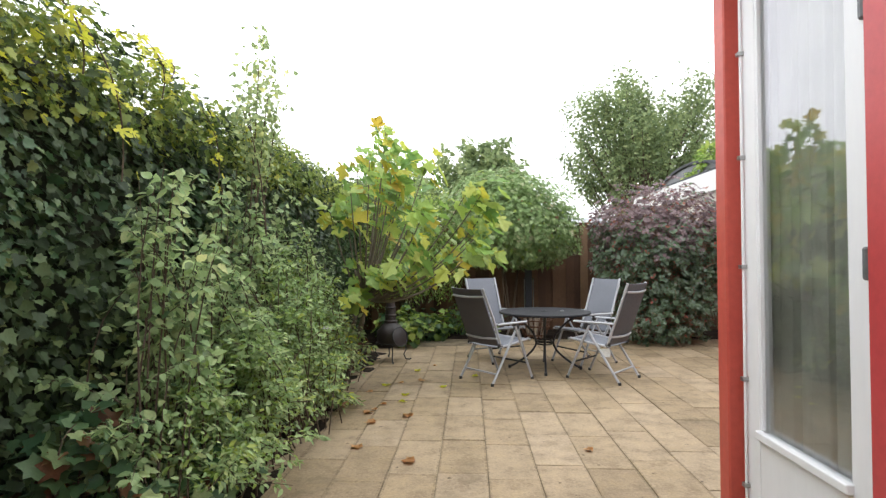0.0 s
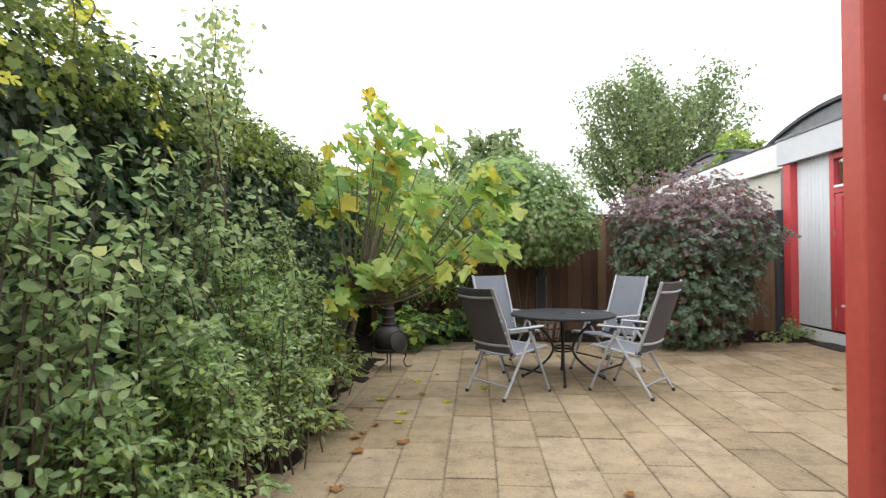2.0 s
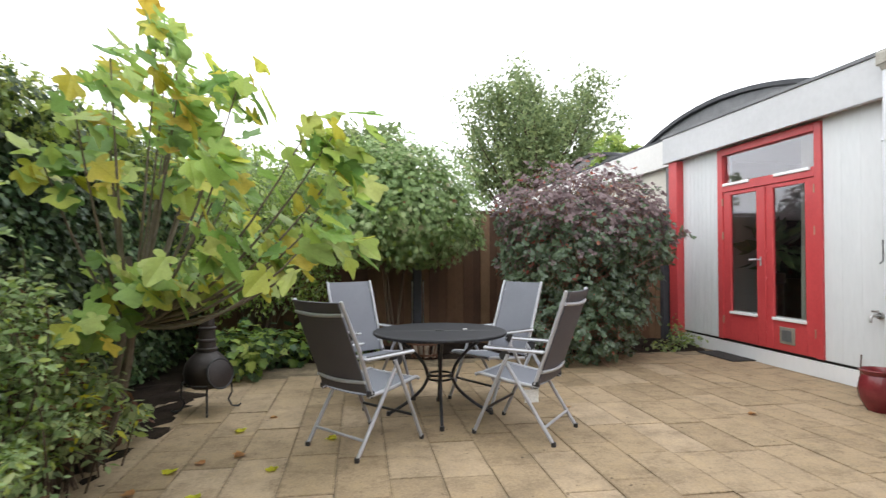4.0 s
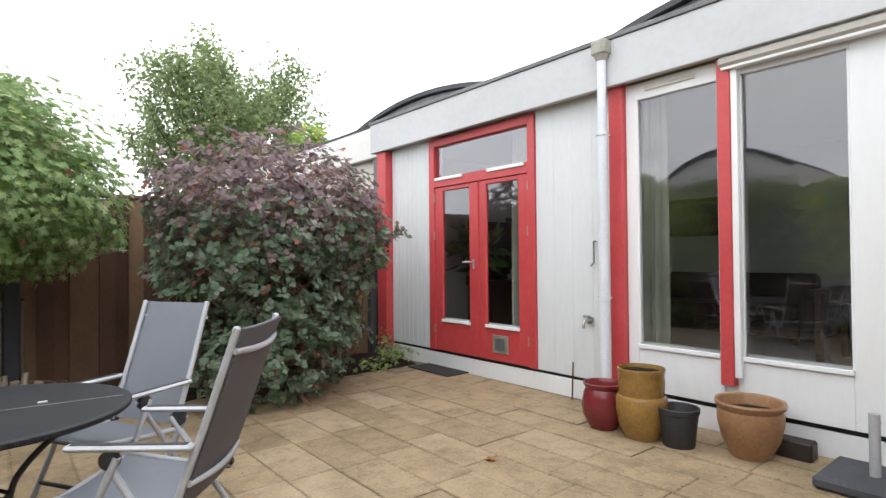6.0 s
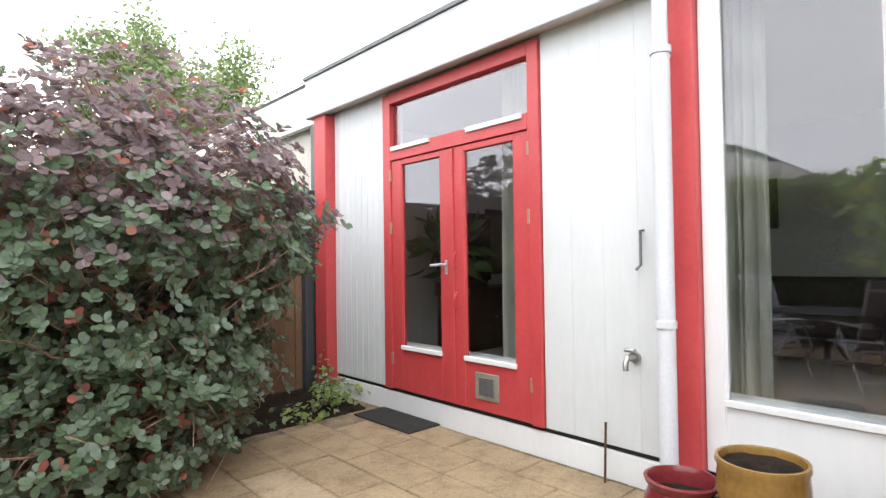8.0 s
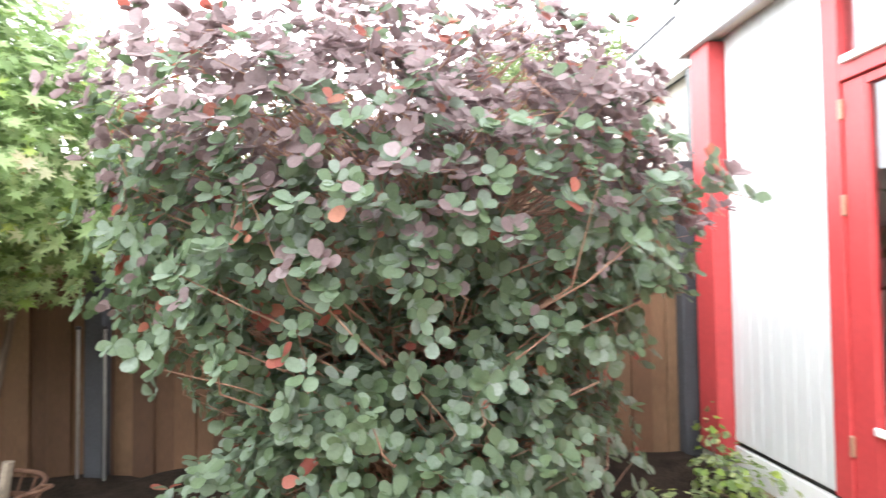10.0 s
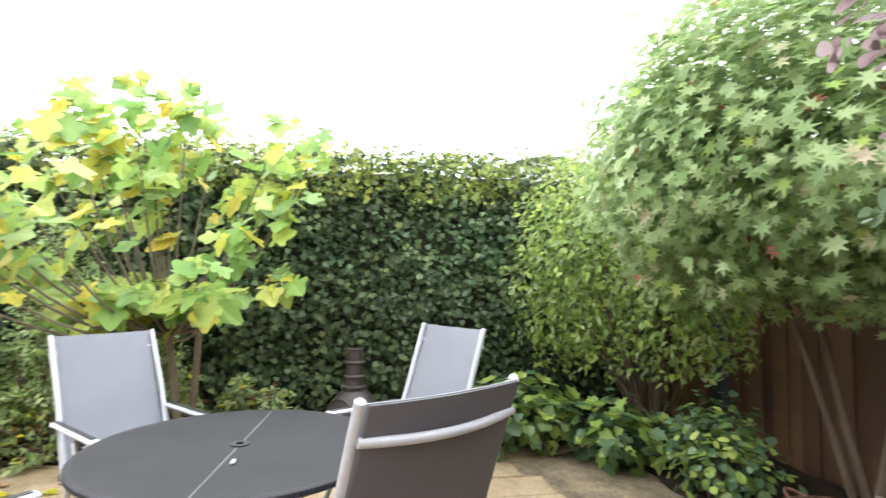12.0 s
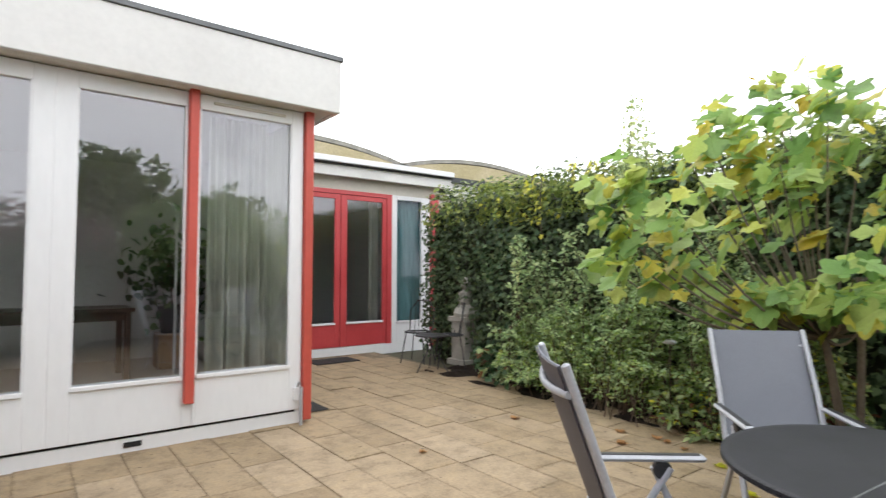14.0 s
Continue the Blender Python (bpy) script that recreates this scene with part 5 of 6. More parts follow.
def shrub(name, label, category, blobs, count, shape, size, mats, weights, base, stem_mat, stem_n=14, up=0.5, wild=0.6, droop=0.5, shell=0.45, rough=0.22, low=None, stem_r=0.012, tint=None, reach=0.8, whorl=0, thin=None, twigs=0):
    """A bush of leaves in one or more lumps, on stems from its base."""
    t = thing(name, label, category)
    P, O = [], []
    vol = [b[3] * b[4] * b[5] for b in blobs]
    for i, b in enumerate(blobs):
        p, o = crown(b[:3], b[3:], int(count * vol[i] / sum(vol)), shell, rough, 1.3 * i + len(name), low)
        P.append(p)
        O.append(o)
    P, O = np.concatenate(P), np.concatenate(O)
    keep = P[:, 2] > 0.02
    P, O = P[keep], O[keep]
    tips = [P[k] * reach + (1 - reach) * np.array(blobs[0][:3]) for k in RNG.integers(0, len(P), stem_n)]
    tagged(stems("branchwork", stem_mat, base, tips, stem_r, t), kind="stuff")
    if thin is not None:
        keep = RNG.random(len(P)) > np.clip((P[:, 2] - thin) / 0.8, 0, 0.7)
        P, O = P[keep], O[keep]
    if twigs:
        bm = bmesh.new()
        for k in RNG.integers(0, len(P), twigs):
            c = np.array([blobs[0][0], blobs[0][1], max(0.2, P[k, 2] - 0.5)])
            bm_tube(arc(Vector(P[k] + 0.55 * (c - P[k])), Vector(P[k]), Vector(RNG.normal(size=3) * 0.11), 3), [0.005, 0.004, 0.003, 0.0015], 4, bm, False)
        tagged(part("twig_tangle", bm, stem_mat, t, "tangle of thin red-brown twigs"), kind="stuff")
    if whorl:
        O = unit(O + np.array([0, 0, up]) + wild * RNG.normal(size=O.shape))
        P, nor, al = whorled(P, O, whorl, size * 0.12)
    else:
        nor, al = turned(O, up, wild, droop)
    r = RNG.random(len(P))
    if whorl:
        r = np.clip(np.repeat(RNG.random(len(P) // whorl), whorl) + 0.06 * RNG.normal(size=len(P)), 0, 0.9999)
    pick = tint(P, r) if tint else np.searchsorted(np.cumsum(weights), r * sum(weights) * 0.9999)
    blades("leaves", shape, P, nor, al, size * (0.65 + 0.7 * RNG.random(len(P))), mats, pick, t, "")
    return t


def sprays(name, label, clumps, shape, size, mats, weights, stem_mat, leaves=60, droop=0.9, side=0.1, bare=0.22, seed=3):
    """A loose shrub of arching stems with leaves along them. A clump: base x, y, reach in x and y, height, number of stems."""
    t = thing(name, label, "shrub")
    rng = np.random.default_rng(seed)
    wood = bmesh.new()
    P, N, A = [], [], []
    for x, y, rx, ry, top, count in clumps:
        for _ in range(count):
            a, r = rng.random() * 2 * np.pi, rng.random() ** 0.6
            tip = np.array([x + rx * r * np.cos(a), y + ry * r * np.sin(a), top * (1 - 0.72 * r ** 1.4) * (0.74 + 0.26 * rng.random())])
            base = np.array([x + 0.14 * rng.normal(), y + 0.2 * rng.normal(), 0.0])
            bend = np.array([-0.15 * (tip[0] - base[0]), -0.15 * (tip[1] - base[1]), 0.16 * np.linalg.norm(tip - base)]) + 0.06 * rng.normal(size=3)
            f = np.linspace(0, 1, 7)[:, None]
            path = base + (tip - base) * f + bend * np.sin(np.pi * f) - np.array([0, 0, 0.1 * r]) * f ** 3
            path[:, 2] = np.maximum(path[:, 2], 0.03)
            path[0, 2] = 0.0
            bm_tube([Vector(q) for q in path], [0.006 - 0.0007 * k for k in range(7)], 4, wood, False)
            m = int(leaves * (0.7 + 0.6 * rng.random()))
            u = bare + (1 - bare) * rng.random(m)
            k = np.minimum((u * 6).astype(int), 5)
            w = (u * 6 - k)[:, None]
            on = path[k] * (1 - w) + path[k + 1] * w
            tan = unit(path[k + 1] - path[k])
            out = unit(np.cross(tan, rng.normal(size=(m, 3))))
            out[:, 2] = np.abs(out[:, 2]) * 0.4
            away = side * rng.random((m, 1)) * (1.15 - 0.8 * u[:, None])
            P.append(on + out * away)
            A.append(unit(out * 0.7 + tan * 0.4 + np.array([0, 0, -droop]) * rng.random((m, 1)) + 0.25 * rng.normal(size=(m, 3))))
            N.append(unit(out * 0.5 + np.array([0.25, -0.1, 0.8]) + 0.45 * rng.normal(size=(m, 3))))
    tagged(part("branchwork", wood, stem_mat, t, "thin woody stems"), kind="stuff")
    P, N, A = np.concatenate(P), np.concatenate(N), np.concatenate(A)
    keep = P[:, 2] > 0.02
    P, N, A = P[keep], N[keep], A[keep]
    pick = np.searchsorted(np.cumsum(weights), rng.random(len(P)) * sum(weights) * 0.9999)
    blades("leaves", shape, P, N, A, size * (0.6 + 0.7 * rng.random(len(P))), mats, pick, t, "")
    return t


sprays("palmate_shrub", "low dark green shrub with broad lobed leaves before the hedge",
       [(-1.7, 2.2, 0.5, 0.5, 0.75, 30), (-1.55, 2.75, 0.45, 0.4, 0.5, 14)], IVY, 0.1, [SHRUB_DARK, SHRUB, RED_LEAF], (0.72, 0.16, 0.12), BARK, 24, 0.8, 0.12, seed=4)
sprays("dogwood_shrub", "loose upright green shrub with drooping oval leaves before the hedge",
       [(-1.62, 2.6, 0.5, 0.6, 2.15, 40), (-1.7, 3.2, 0.5, 0.6, 2.2, 40), (-1.75, 3.9, 0.42, 0.6, 2.35, 44), (-1.8, 4.75, 0.38, 0.55, 2.2, 40)], POINTED, 0.058, [SHRUB, SHRUB_PALE, SHRUB_DARK], (0.35, 0.6, 0.05), BARK, 48, 1.5, 0.07, 0.25, seed=5)
sprays("fine_leaved_shrub", "feathery green shrub with small leaves beside the paving",
       [(-1.55, 3.3, 0.58, 0.6, 1.3, 64), (-1.5, 4.1, 0.52, 0.65, 1.6, 76), (-1.5, 2.75, 0.5, 0.5, 0.9, 34), (-1.6, 4.9, 0.5, 0.55, 1.85, 70)], LANCE, 0.047, [SHRUB_PALE, LIGHT, SHRUB], (0.55, 0.3, 0.15), BARK, 96, 0.4, 0.17, 0.15, seed=6)
sprays("low_shrub", "low shrub with yellowing and reddish leaves beside the paving",
       [(-1.45, 4.6, 0.4, 0.5, 0.55, 34), (-1.55, 5.4, 0.5, 0.5, 1.25, 72), (-1.7, 6.2, 0.35, 0.5, 0.6, 26)], LANCE, 0.065, [SHRUB, YELLOW, RED_LEAF, LIGHT], (0.66, 0.06, 0.1, 0.18), BARK, 62, 0.5, 0.13, seed=7)
# olive flower heads on the ivy's upper part
urng = np.random.default_rng(31)
heads = np.stack([-1.92 - 0.45 * urng.random(520) ** 1.5, 1.3 + 8.0 * urng.random(520) ** 1.3, 2.5 - 0.5 * urng.random(520) ** 1.7], 1)
heads[:, 0] = np.where(heads[:, 2] < 2.35, np.maximum(heads[:, 0], -2.02), heads[:, 0])
rays = unit(urng.normal(size=(520 * 16, 3)) + np.array([0.2, 0, 0.3]))
dots = np.repeat(heads, 16, 0) + 0.045 * rays
blades("flowering_top", CLUMP, dots, unit(rays + 0.5 * urng.normal(size=rays.shape)), rays, 0.018 + 0.02 * urng.random(len(dots)), [IVY_TOP], np.zeros(len(dots)), hedge, "olive ivy flower heads")
# yellow creeper hanging from the top of the hedge
creeper = thing("yellow_creeper", "yellow autumn creeper strands hanging down the ivy hedge", "climber")
crng = np.random.default_rng(21)
strands = [((-1.98, 2.5, 2.5), (-1.84, 2.62, 1.72)), ((-2.0, 2.95, 2.62), (-1.9, 3.08, 2.28)), ((-2.05, 2.3, 2.6), (-1.9, 2.42, 2.2)), ((-2.1, 3.3, 2.6), (-1.92, 3.2, 2.42)), ((-1.98, 3.7, 2.4), (-1.92, 3.8, 1.75)), ((-2.0, 4.35, 2.45), (-1.93, 4.3, 2.1))]
wood, P = bmesh.new(), []
for a, b in strands:
    line = arc(a, b, (0.06, 0.03, 0.05), 8)
    bm_tube(line, 0.004, 5, wood, False)
    k = crng.integers(0, 8, 12)
    P.append(np.array([line[i].lerp(line[i + 1], f) for i, f in zip(k, crng.random(12))]) + 0.03 * crng.normal(size=(12, 3)))
tagged(part("stem_tangle", wood, BARK, creeper, "thin brown strands"), kind="stuff")
P = np.concatenate(P)
n = len(P)
blades("leaves", FIG, P, unit(np.array([0.8, -0.4, 0.5]) + 0.4 * crng.normal(size=(n, 3))), unit(np.array([0.2, 0, -1.0]) + 0.4 * crng.normal(size=(n, 3))), 0.045 + 0.04 * crng.random(n), [YELLOW], np.zeros(n), creeper, "lobed yellow leaves")
# climbing shoot that rises over the hedge
shoot = thing("climbing_shoot", "thin leafy shoots rising above the hedge", "climber")
tips = [(-1.66, 3.98, 3.08), (-1.6, 4.1, 2.85), (-1.72, 3.86, 2.75), (-1.6, 4.2, 2.6), (-1.75, 3.75, 2.5)]
tagged(stems("branchwork", BARK, (-1.7, 3.98, 1.5), tips, 0.008, shoot, 0.03), kind="stuff")
P = np.concatenate([np.array([-1.68, 3.98, 1.9]) + RNG.random((190, 1)) ** 0.8 * (np.array(t) - np.array([-1.68, 3.98, 1.9])) + RNG.normal(size=(190, 3)) * 0.05 for t in tips])
nor, al = turned(unit(RNG.normal(size=(len(P), 3))), 0.2, 0.5, 1.2)
blades("leaves", OVAL, P, nor, al, 0.026 + 0.024 * RNG.random(len(P)), [SHRUB], np.zeros(len(P)), shoot, "")


def smoke_tint(P, r):
    h = P[:, 2] + 0.25 * lumpy(P, 9.0, 1.5)
    up = np.clip((h - 1.15) / 0.85, 0, 1)
    return np.where(r > 0.992 - 0.014 * up, 2, np.where(r < up * 0.85, 1, 0))


shrub("smoke_bush", "large rounded smoke bush, blue-green below and purple on top", "bush",
      [(2.98, 8.75, 1.5, 1.08, 0.95, 1.0), (3.0, 8.8, 0.65, 0.85, 0.8, 0.6), (2.55, 8.6, 1.75, 0.75, 0.75, 0.7), (3.45, 8.8, 1.7, 0.62, 0.8, 0.75), (2.8, 8.42, 0.42, 0.75, 0.48, 0.42)], 7400, OVAL, 0.044, [SMOKE_GREEN, SMOKE_PURPLE, SMOKE_RED], (1, 1, 1), (3.1, 9.0, 0), TWIG, 22, up=0.8, wild=0.36, droop=0.45, shell=0.74, rough=0.22, tint=smoke_tint, stem_r=0.012, whorl=7, thin=1.7, twigs=1500)
shrub("japanese_maple", "green Japanese maple with a domed crown before the fence", "tree",
      [(0.75, 9.15, 1.98, 0.95, 0.9, 0.8), (0.2, 9.0, 1.78, 0.6, 0.7, 0.6), (1.2, 9.2, 1.8, 0.6, 0.65, 0.6), (0.4, 8.7, 1.95, 0.6, 0.5, 0.65), (0.55, 9.05, 2.38, 0.7, 0.65, 0.5), (0.0, 9.0, 2.15, 0.55, 0.6, 0.6)], 15500, STAR, 0.073, [MAPLE, LIGHT, SMOKE_RED], (0.94, 0.055, 0.005), (0.65, 9.55, 0), BARK, 3, up=0.7, wild=0.4, droop=0.5, shell=0.55, low=1.15, stem_r=0.024)
shrub("privet_hedge", "tall light green shrub with small leaves and bare lower stems", "shrub",
      [(-1.2, 9.2, 1.6, 0.65, 0.8, 1.05), (-0.6, 9.4, 1.55, 0.6, 0.6, 1.0), (-1.5, 8.8, 1.35, 0.4, 0.5, 0.85)], 11500, LANCE, 0.06, [LIGHT, SHRUB], (0.75, 0.25), (-1.1, 9.4, 0), BARK, 40, low=0.6, stem_r=0.016)
shrub("hollyhock", "low plant with broad green leaves at the edge of the bed", "plant",
      [(-1.15, 8.3, 0.3, 0.4, 0.45, 0.3), (-0.75, 8.9, 0.25, 0.4, 0.35, 0.25)], 620, IVY, 0.105, [LIGHT, SHRUB_DARK], (0.5, 0.5), (-1.0, 8.5, 0), BARK, 14, up=1.0, shell=0.3)
shrub("bed_plant", "bright green low plant before the fence", "plant",
      [(0.1, 9.1, 0.28, 0.4, 0.3, 0.28), (-0.25, 9.3, 0.3, 0.35, 0.3, 0.3)], 900, OVAL, 0.055, [LIGHT, SHRUB_DARK], (0.4, 0.6), (0.0, 9.2, 0), BARK, 10, up=0.9, shell=0.3)
shrub("bed_plant", "small fresh green weeds at the foot of the wall", "plant",
      [(4.75, 9.35, 0.12, 0.25, 0.3, 0.12), (4.3, 9.1, 0.08, 0.3, 0.2, 0.08), (4.9, 9.75, 0.2, 0.1, 0.15, 0.22)], 300, IVY, 0.05, [LIGHT, SHRUB], (0.35, 0.65), (4.7, 9.35, 0), BARK, 6, up=0.9, shell=0.3)

# white rose by the hedge
rose = thing("white_rose", "single white rose among the low shrubs", "flower", pose(-1.3, 4.55, 0.0))
part("stem", bm_tube([(0, 0, 0), (0.02, 0.01, 0.4), (0.0, 0, 0.72)], 0.005, 6), BARK, rose)
for k in range(8):
    part("petal", bm_lathe([(0.001, 0.0), (0.022, 0.008), (0.03, 0.025)], 8), PAPER, rose, "", True, pose(0.018 * math.cos(k * 0.8), 0.018 * math.sin(k * 0.8), 0.72, 25 * math.cos(k), 25 * math.sin(k), 0))

# fig tree
fig = thing("fig_tree", "fig tree with large lobed leaves turning yellow", "tree")
TRUNK = [((-1.45, 5.75, 0.0), (-1.2, 5.7, 1.0), 0.035), ((-1.5, 5.8, 0.0), (-1.3, 5.9, 1.3), 0.03)]
TIPS = [(-0.95, 5.55, 2.66), (-0.95, 5.75, 2.62), (-0.9, 5.2, 2.5), (-1.2, 6.5, 2.45), (-1.1, 6.75, 2.3), (-0.95, 6.6, 2.2), (-0.8, 5.9, 2.43), (-1.0, 4.9, 2.23), (-0.85, 5.4, 2.28), (-1.2, 5.3, 2.33), (-0.75, 5.7, 2.33), (0.02, 4.95, 1.9), (0.06, 4.95, 1.75), (0.04, 5.0, 1.6), (0.06, 5.05, 1.45), (-0.05, 4.8, 1.4), (-0.1, 5.0, 1.95), (-0.8, 6.65, 1.95), (-1.0, 6.4, 2.18), (-0.45, 6.1, 1.3), (-1.45, 5.2, 1.8), (-1.5, 6.1, 1.9), (-0.6, 5.1, 1.3), (-1.2, 5.0, 2.0), (-0.75, 6.3, 1.6), (-1.0, 5.7, 1.9), (-0.85, 6.15, 1.25), (-0.5, 4.9, 1.75), (-0.6, 5.7, 2.0), (-0.7, 5.6, 1.15), (-0.6, 6.1, 1.05), (-1.1, 6.0, 2.33), (-0.5, 5.3, 2.28), (0.12, 5.4, 1.75), (-0.9, 5.9, 1.15), (-1.0, 6.45, 1.3), (-1.1, 5.6, 1.0), (-1.25, 5.4, 1.2), (-1.0, 5.85, 1.15), (-1.2, 5.25, 0.95), (-0.8, 5.7, 1.2), (-0.7, 5.5, 1.2), (-0.85, 5.2, 1.15)]
for a, b, r in TRUNK:
    part("trunk", bm_tube(arc(a, b, (0.05, 0.03, 0), 6), [r * (1 - 0.06 * i) for i in range(7)], 9), FIG_BARK, fig, "grey bark", True)
fig_rng = random.Random(5)
fig_meshes = []
for mat_ in (FIG_GREEN, FIG_YELLOW):
    for bend in (0.1, -0.25, 0.35):
        bm = bmesh.new()
        vs = [bm.verts.new((x, y, z - bend * y * y + 0.03 * math.sin(7 * x))) for x, y, z in FIG[0]]
        for f in FIG[1]:
            bm.faces.new([vs[i] for i in f])
        me = bpy.data.meshes.new("leaf")
        bmesh.ops.triangulate(bm, faces=bm.faces[:])
        bm.to_mesh(me)
        bm.free()
        me.materials.append(mat_)
        fig_meshes.append(me)
fig_rest = bmesh.new()
made = 0
for k in range(15):
    for t in TIPS:
        t = Vector(t)
        start = Vector((-1.22, 5.72, 0.9))
        if k == 0:
            pts = arc(start, t, Vector((0, 0, -0.12 * (t - start).length)), 7)
            part("branch", bm_tube(pts, [0.013 - 0.0013 * i for i in range(8)], 7), FIG_BARK, fig, "", True)
        f = 0.62 + 0.48 * fig_rng.random() ** 0.55
        at = start.lerp(t, min(f, 1.0)) + Vector([max(-0.15, min(0.15, fig_rng.gauss(0, 0.07))) for _ in range(3)])
        at.z = min(at.z, 2.66)
        if at.y > 6.1 or (at.y > 5.2 and at.x > -1.12):
            at.z = max(at.z, 1.15)
        d = Vector((fig_rng.gauss(0.25, 0.7), fig_rng.gauss(0, 0.7), fig_rng.gauss(-0.65, 0.35))).normalized()
        nrm = Vector((fig_rng.gauss(0.6, 0.45), fig_rng.gauss(-0.25, 0.5), 0.75)).normalized()
        yv = (d - nrm * d.dot(nrm)).normalized()
        xv = yv.cross(nrm)
        s = 0.1 + 0.105 * fig_rng.random()
        place = Matrix.Translation(at) @ Matrix((xv, yv, nrm)).transposed().to_4x4() @ Matrix.Scale(s, 4)
        gold_leaf = fig_rng.random() < (0.05 if t.z < 1.3 else 0.42 if t.z > 1.4 and t.y < 6.2 and f < 0.95 else 0.13)
        me = fig_meshes[(3 if gold_leaf else 0) + made % 3]
        made += 1
        if made <= 300:
            leaf = new("leaf", me)
            leaf.parent = fig
            leaf.matrix_local = place
        else:
            tmp = me.copy()
            tmp.transform(place)
            fig_rest.from_mesh(tmp)
            bpy.data.meshes.remove(tmp)
tagged(part("outer_leaves", fig_rest, FIG_MIX, fig, "yellow-green fig leaves"), kind="stuff")


# plant inside, behind the garden doors
house_plant = thing("house_plant", "dark green house plant with long leaves on a stand", "plant")
part("stand", bm_lathe([(0.001, 0.22), (0.14, 0.22), (0.13, 0.9), (0.16, 0.92), (0.15, 1.05), (0.12, 1.05), (0.001, 1.0)], 18), DARK_WOOD, house_plant, "dark round stand", True, pose(6.15, 9.3, 0))
d = unit(RNG.normal(size=(90, 3)) + np.array([0, 0, 0.5]))
blades("leaves", LANCE, np.array([6.15, 9.3, 1.15]) + d * 0.35 * RNG.random((90, 1)) + np.array([0, 0, 0.25]), unit(RNG.normal(size=(90, 3)) + np.array([0, -0.5, 0.8])), d, 0.2 + 0.15 * RNG.random(90), [SHRUB_DARK], np.zeros(90), house_plant, "")

plant_box = tagged(box("plant_box", (1.52, -0.14, 0.22), (1.86, 0.2, 0.62), CLAY_TAN, bev=0.01), "brown wooden box under the plant in the study", "box")
ficus = thing("house_plant", "dark leafy house plant in a dark pot on a box", "plant", pose(1.69, 0.03, 0.62))
part("pot", bm_lathe([(0.001, 0.0), (0.12, 0.0), (0.165, 0.3), (0.175, 0.31), (0.15, 0.31), (0.11, 0.25), (0.001, 0.25)], 24), CHARCOAL, ficus, "dark pot", True)
part("trunk", bm_tube([(0, 0, 0.24), (0.02, 0.01, 0.5), (0.0, 0.02, 0.85)], [0.014, 0.011, 0.005], 7), BARK, ficus, "", True)
g = RNG.normal(size=(420, 3)) * np.array([0.24, 0.2, 0.27]) + np.array([0, 0, 0.75])
blades("leaves", POINTED, g, unit(RNG.normal(size=(420, 3)) + np.array([0, 0.4, 0.8])), unit(RNG.normal(size=(420, 3)) + np.array([0, 0, -0.9])), 0.09 + 0.06 * RNG.random(420), [SHRUB_DARK], np.zeros(420), ficus, "")

# trees beyond the garden
def tall_tree(name, label, x, y, h, w, count, leaf, seed, bottom=0.3, mats=None):
    """A tree with upright limbs, each ending in a feathery clump, and gaps between the clumps."""
    t = thing(name, label, "tree")
    rng = random.Random(seed)
    part("trunk", bm_tube([(x, y, 0), (x + 0.1, y, h * 0.25), (x, y, h * 0.55), (x, y, h * 0.85)], [0.03 * h, 0.024 * h, 0.014 * h, 0.004 * h], 9), BARK, t, "", True)
    P, O = [], []
    mid, half = h * (1 + bottom) / 2, h * (1 - bottom) / 2
    clumps = 105
    limb = bmesh.new()
    for k in range(clumps):
        u = Vector((rng.gauss(0, 1), rng.gauss(0, 1), rng.gauss(0, 1))).normalized() * rng.random() ** 0.33
        c = Vector((x + 0.84 * w * u.x, y + 0.84 * w * u.y, mid + 0.86 * half * u.z))
        lean = Vector((0.6 * u.x, 0.6 * u.y, 1)).normalized()
        m = count // clumps
        s = w * (0.055 + 0.045 * rng.random())
        g = RNG.normal(size=(m, 3))
        p = np.array(c) + g * s * np.array([0.75, 0.75, 0.6]) + np.array(lean) * (RNG.random((m, 1)) - 0.4) * 5.6 * s
        P.append(p)
        O.append(unit(g + np.array(lean)))
        b = Vector((x, y, max(h * 0.15, c.z - 0.3 * h - 0.4 * (c.xy - Vector((x, y))).length)))
        bm_tube(arc(b, c + lean * s, (0.1 * (c.x - x), 0.1 * (c.y - y), -0.03 * h), 4), [0.007 * h, 0.005 * h, 0.004 * h, 0.002 * h, 0.001 * h], 5, limb)
    tagged(part("branchwork", limb, BARK, t, "", True), kind="stuff")
    P, O = np.concatenate(P), np.concatenate(O)
    nor, al = turned(O, 0.4, 0.7, 0.1)
    blades("crown", CLUMP, P, nor, al, leaf * (0.6 + 0.8 * RNG.random(len(P))), mats or [TREE], np.zeros(len(P)), t, "grey-green leaves with gaps between")


tall_tree("poplar_tree", "tall broad grey-green tree beyond the fence", 8.95, 28, 10.2, 4.7, 31000, 0.15, 12, 0.3)
tall_tree("background_tree", "dark green tree beyond the neighbouring gardens", 0.3, 22.5, 6.1, 2.4, 9000, 0.22, 4)
tall_tree("background_tree", "dark green tree beyond the neighbouring gardens", -3.6, 23.5, 5.0, 2.4, 6000, 0.24, 6)
tall_tree("background_tree", "small yellow-green tree beside the barrel roofs", 7.6, 17.5, 4.9, 1.2, 4500, 0.16, 8, 0.3, [LIGHT])
tall_tree("background_tree", "dark tree far beyond the hedge", -16, 14, 4.2, 3.0, 5000, 0.3, 9)

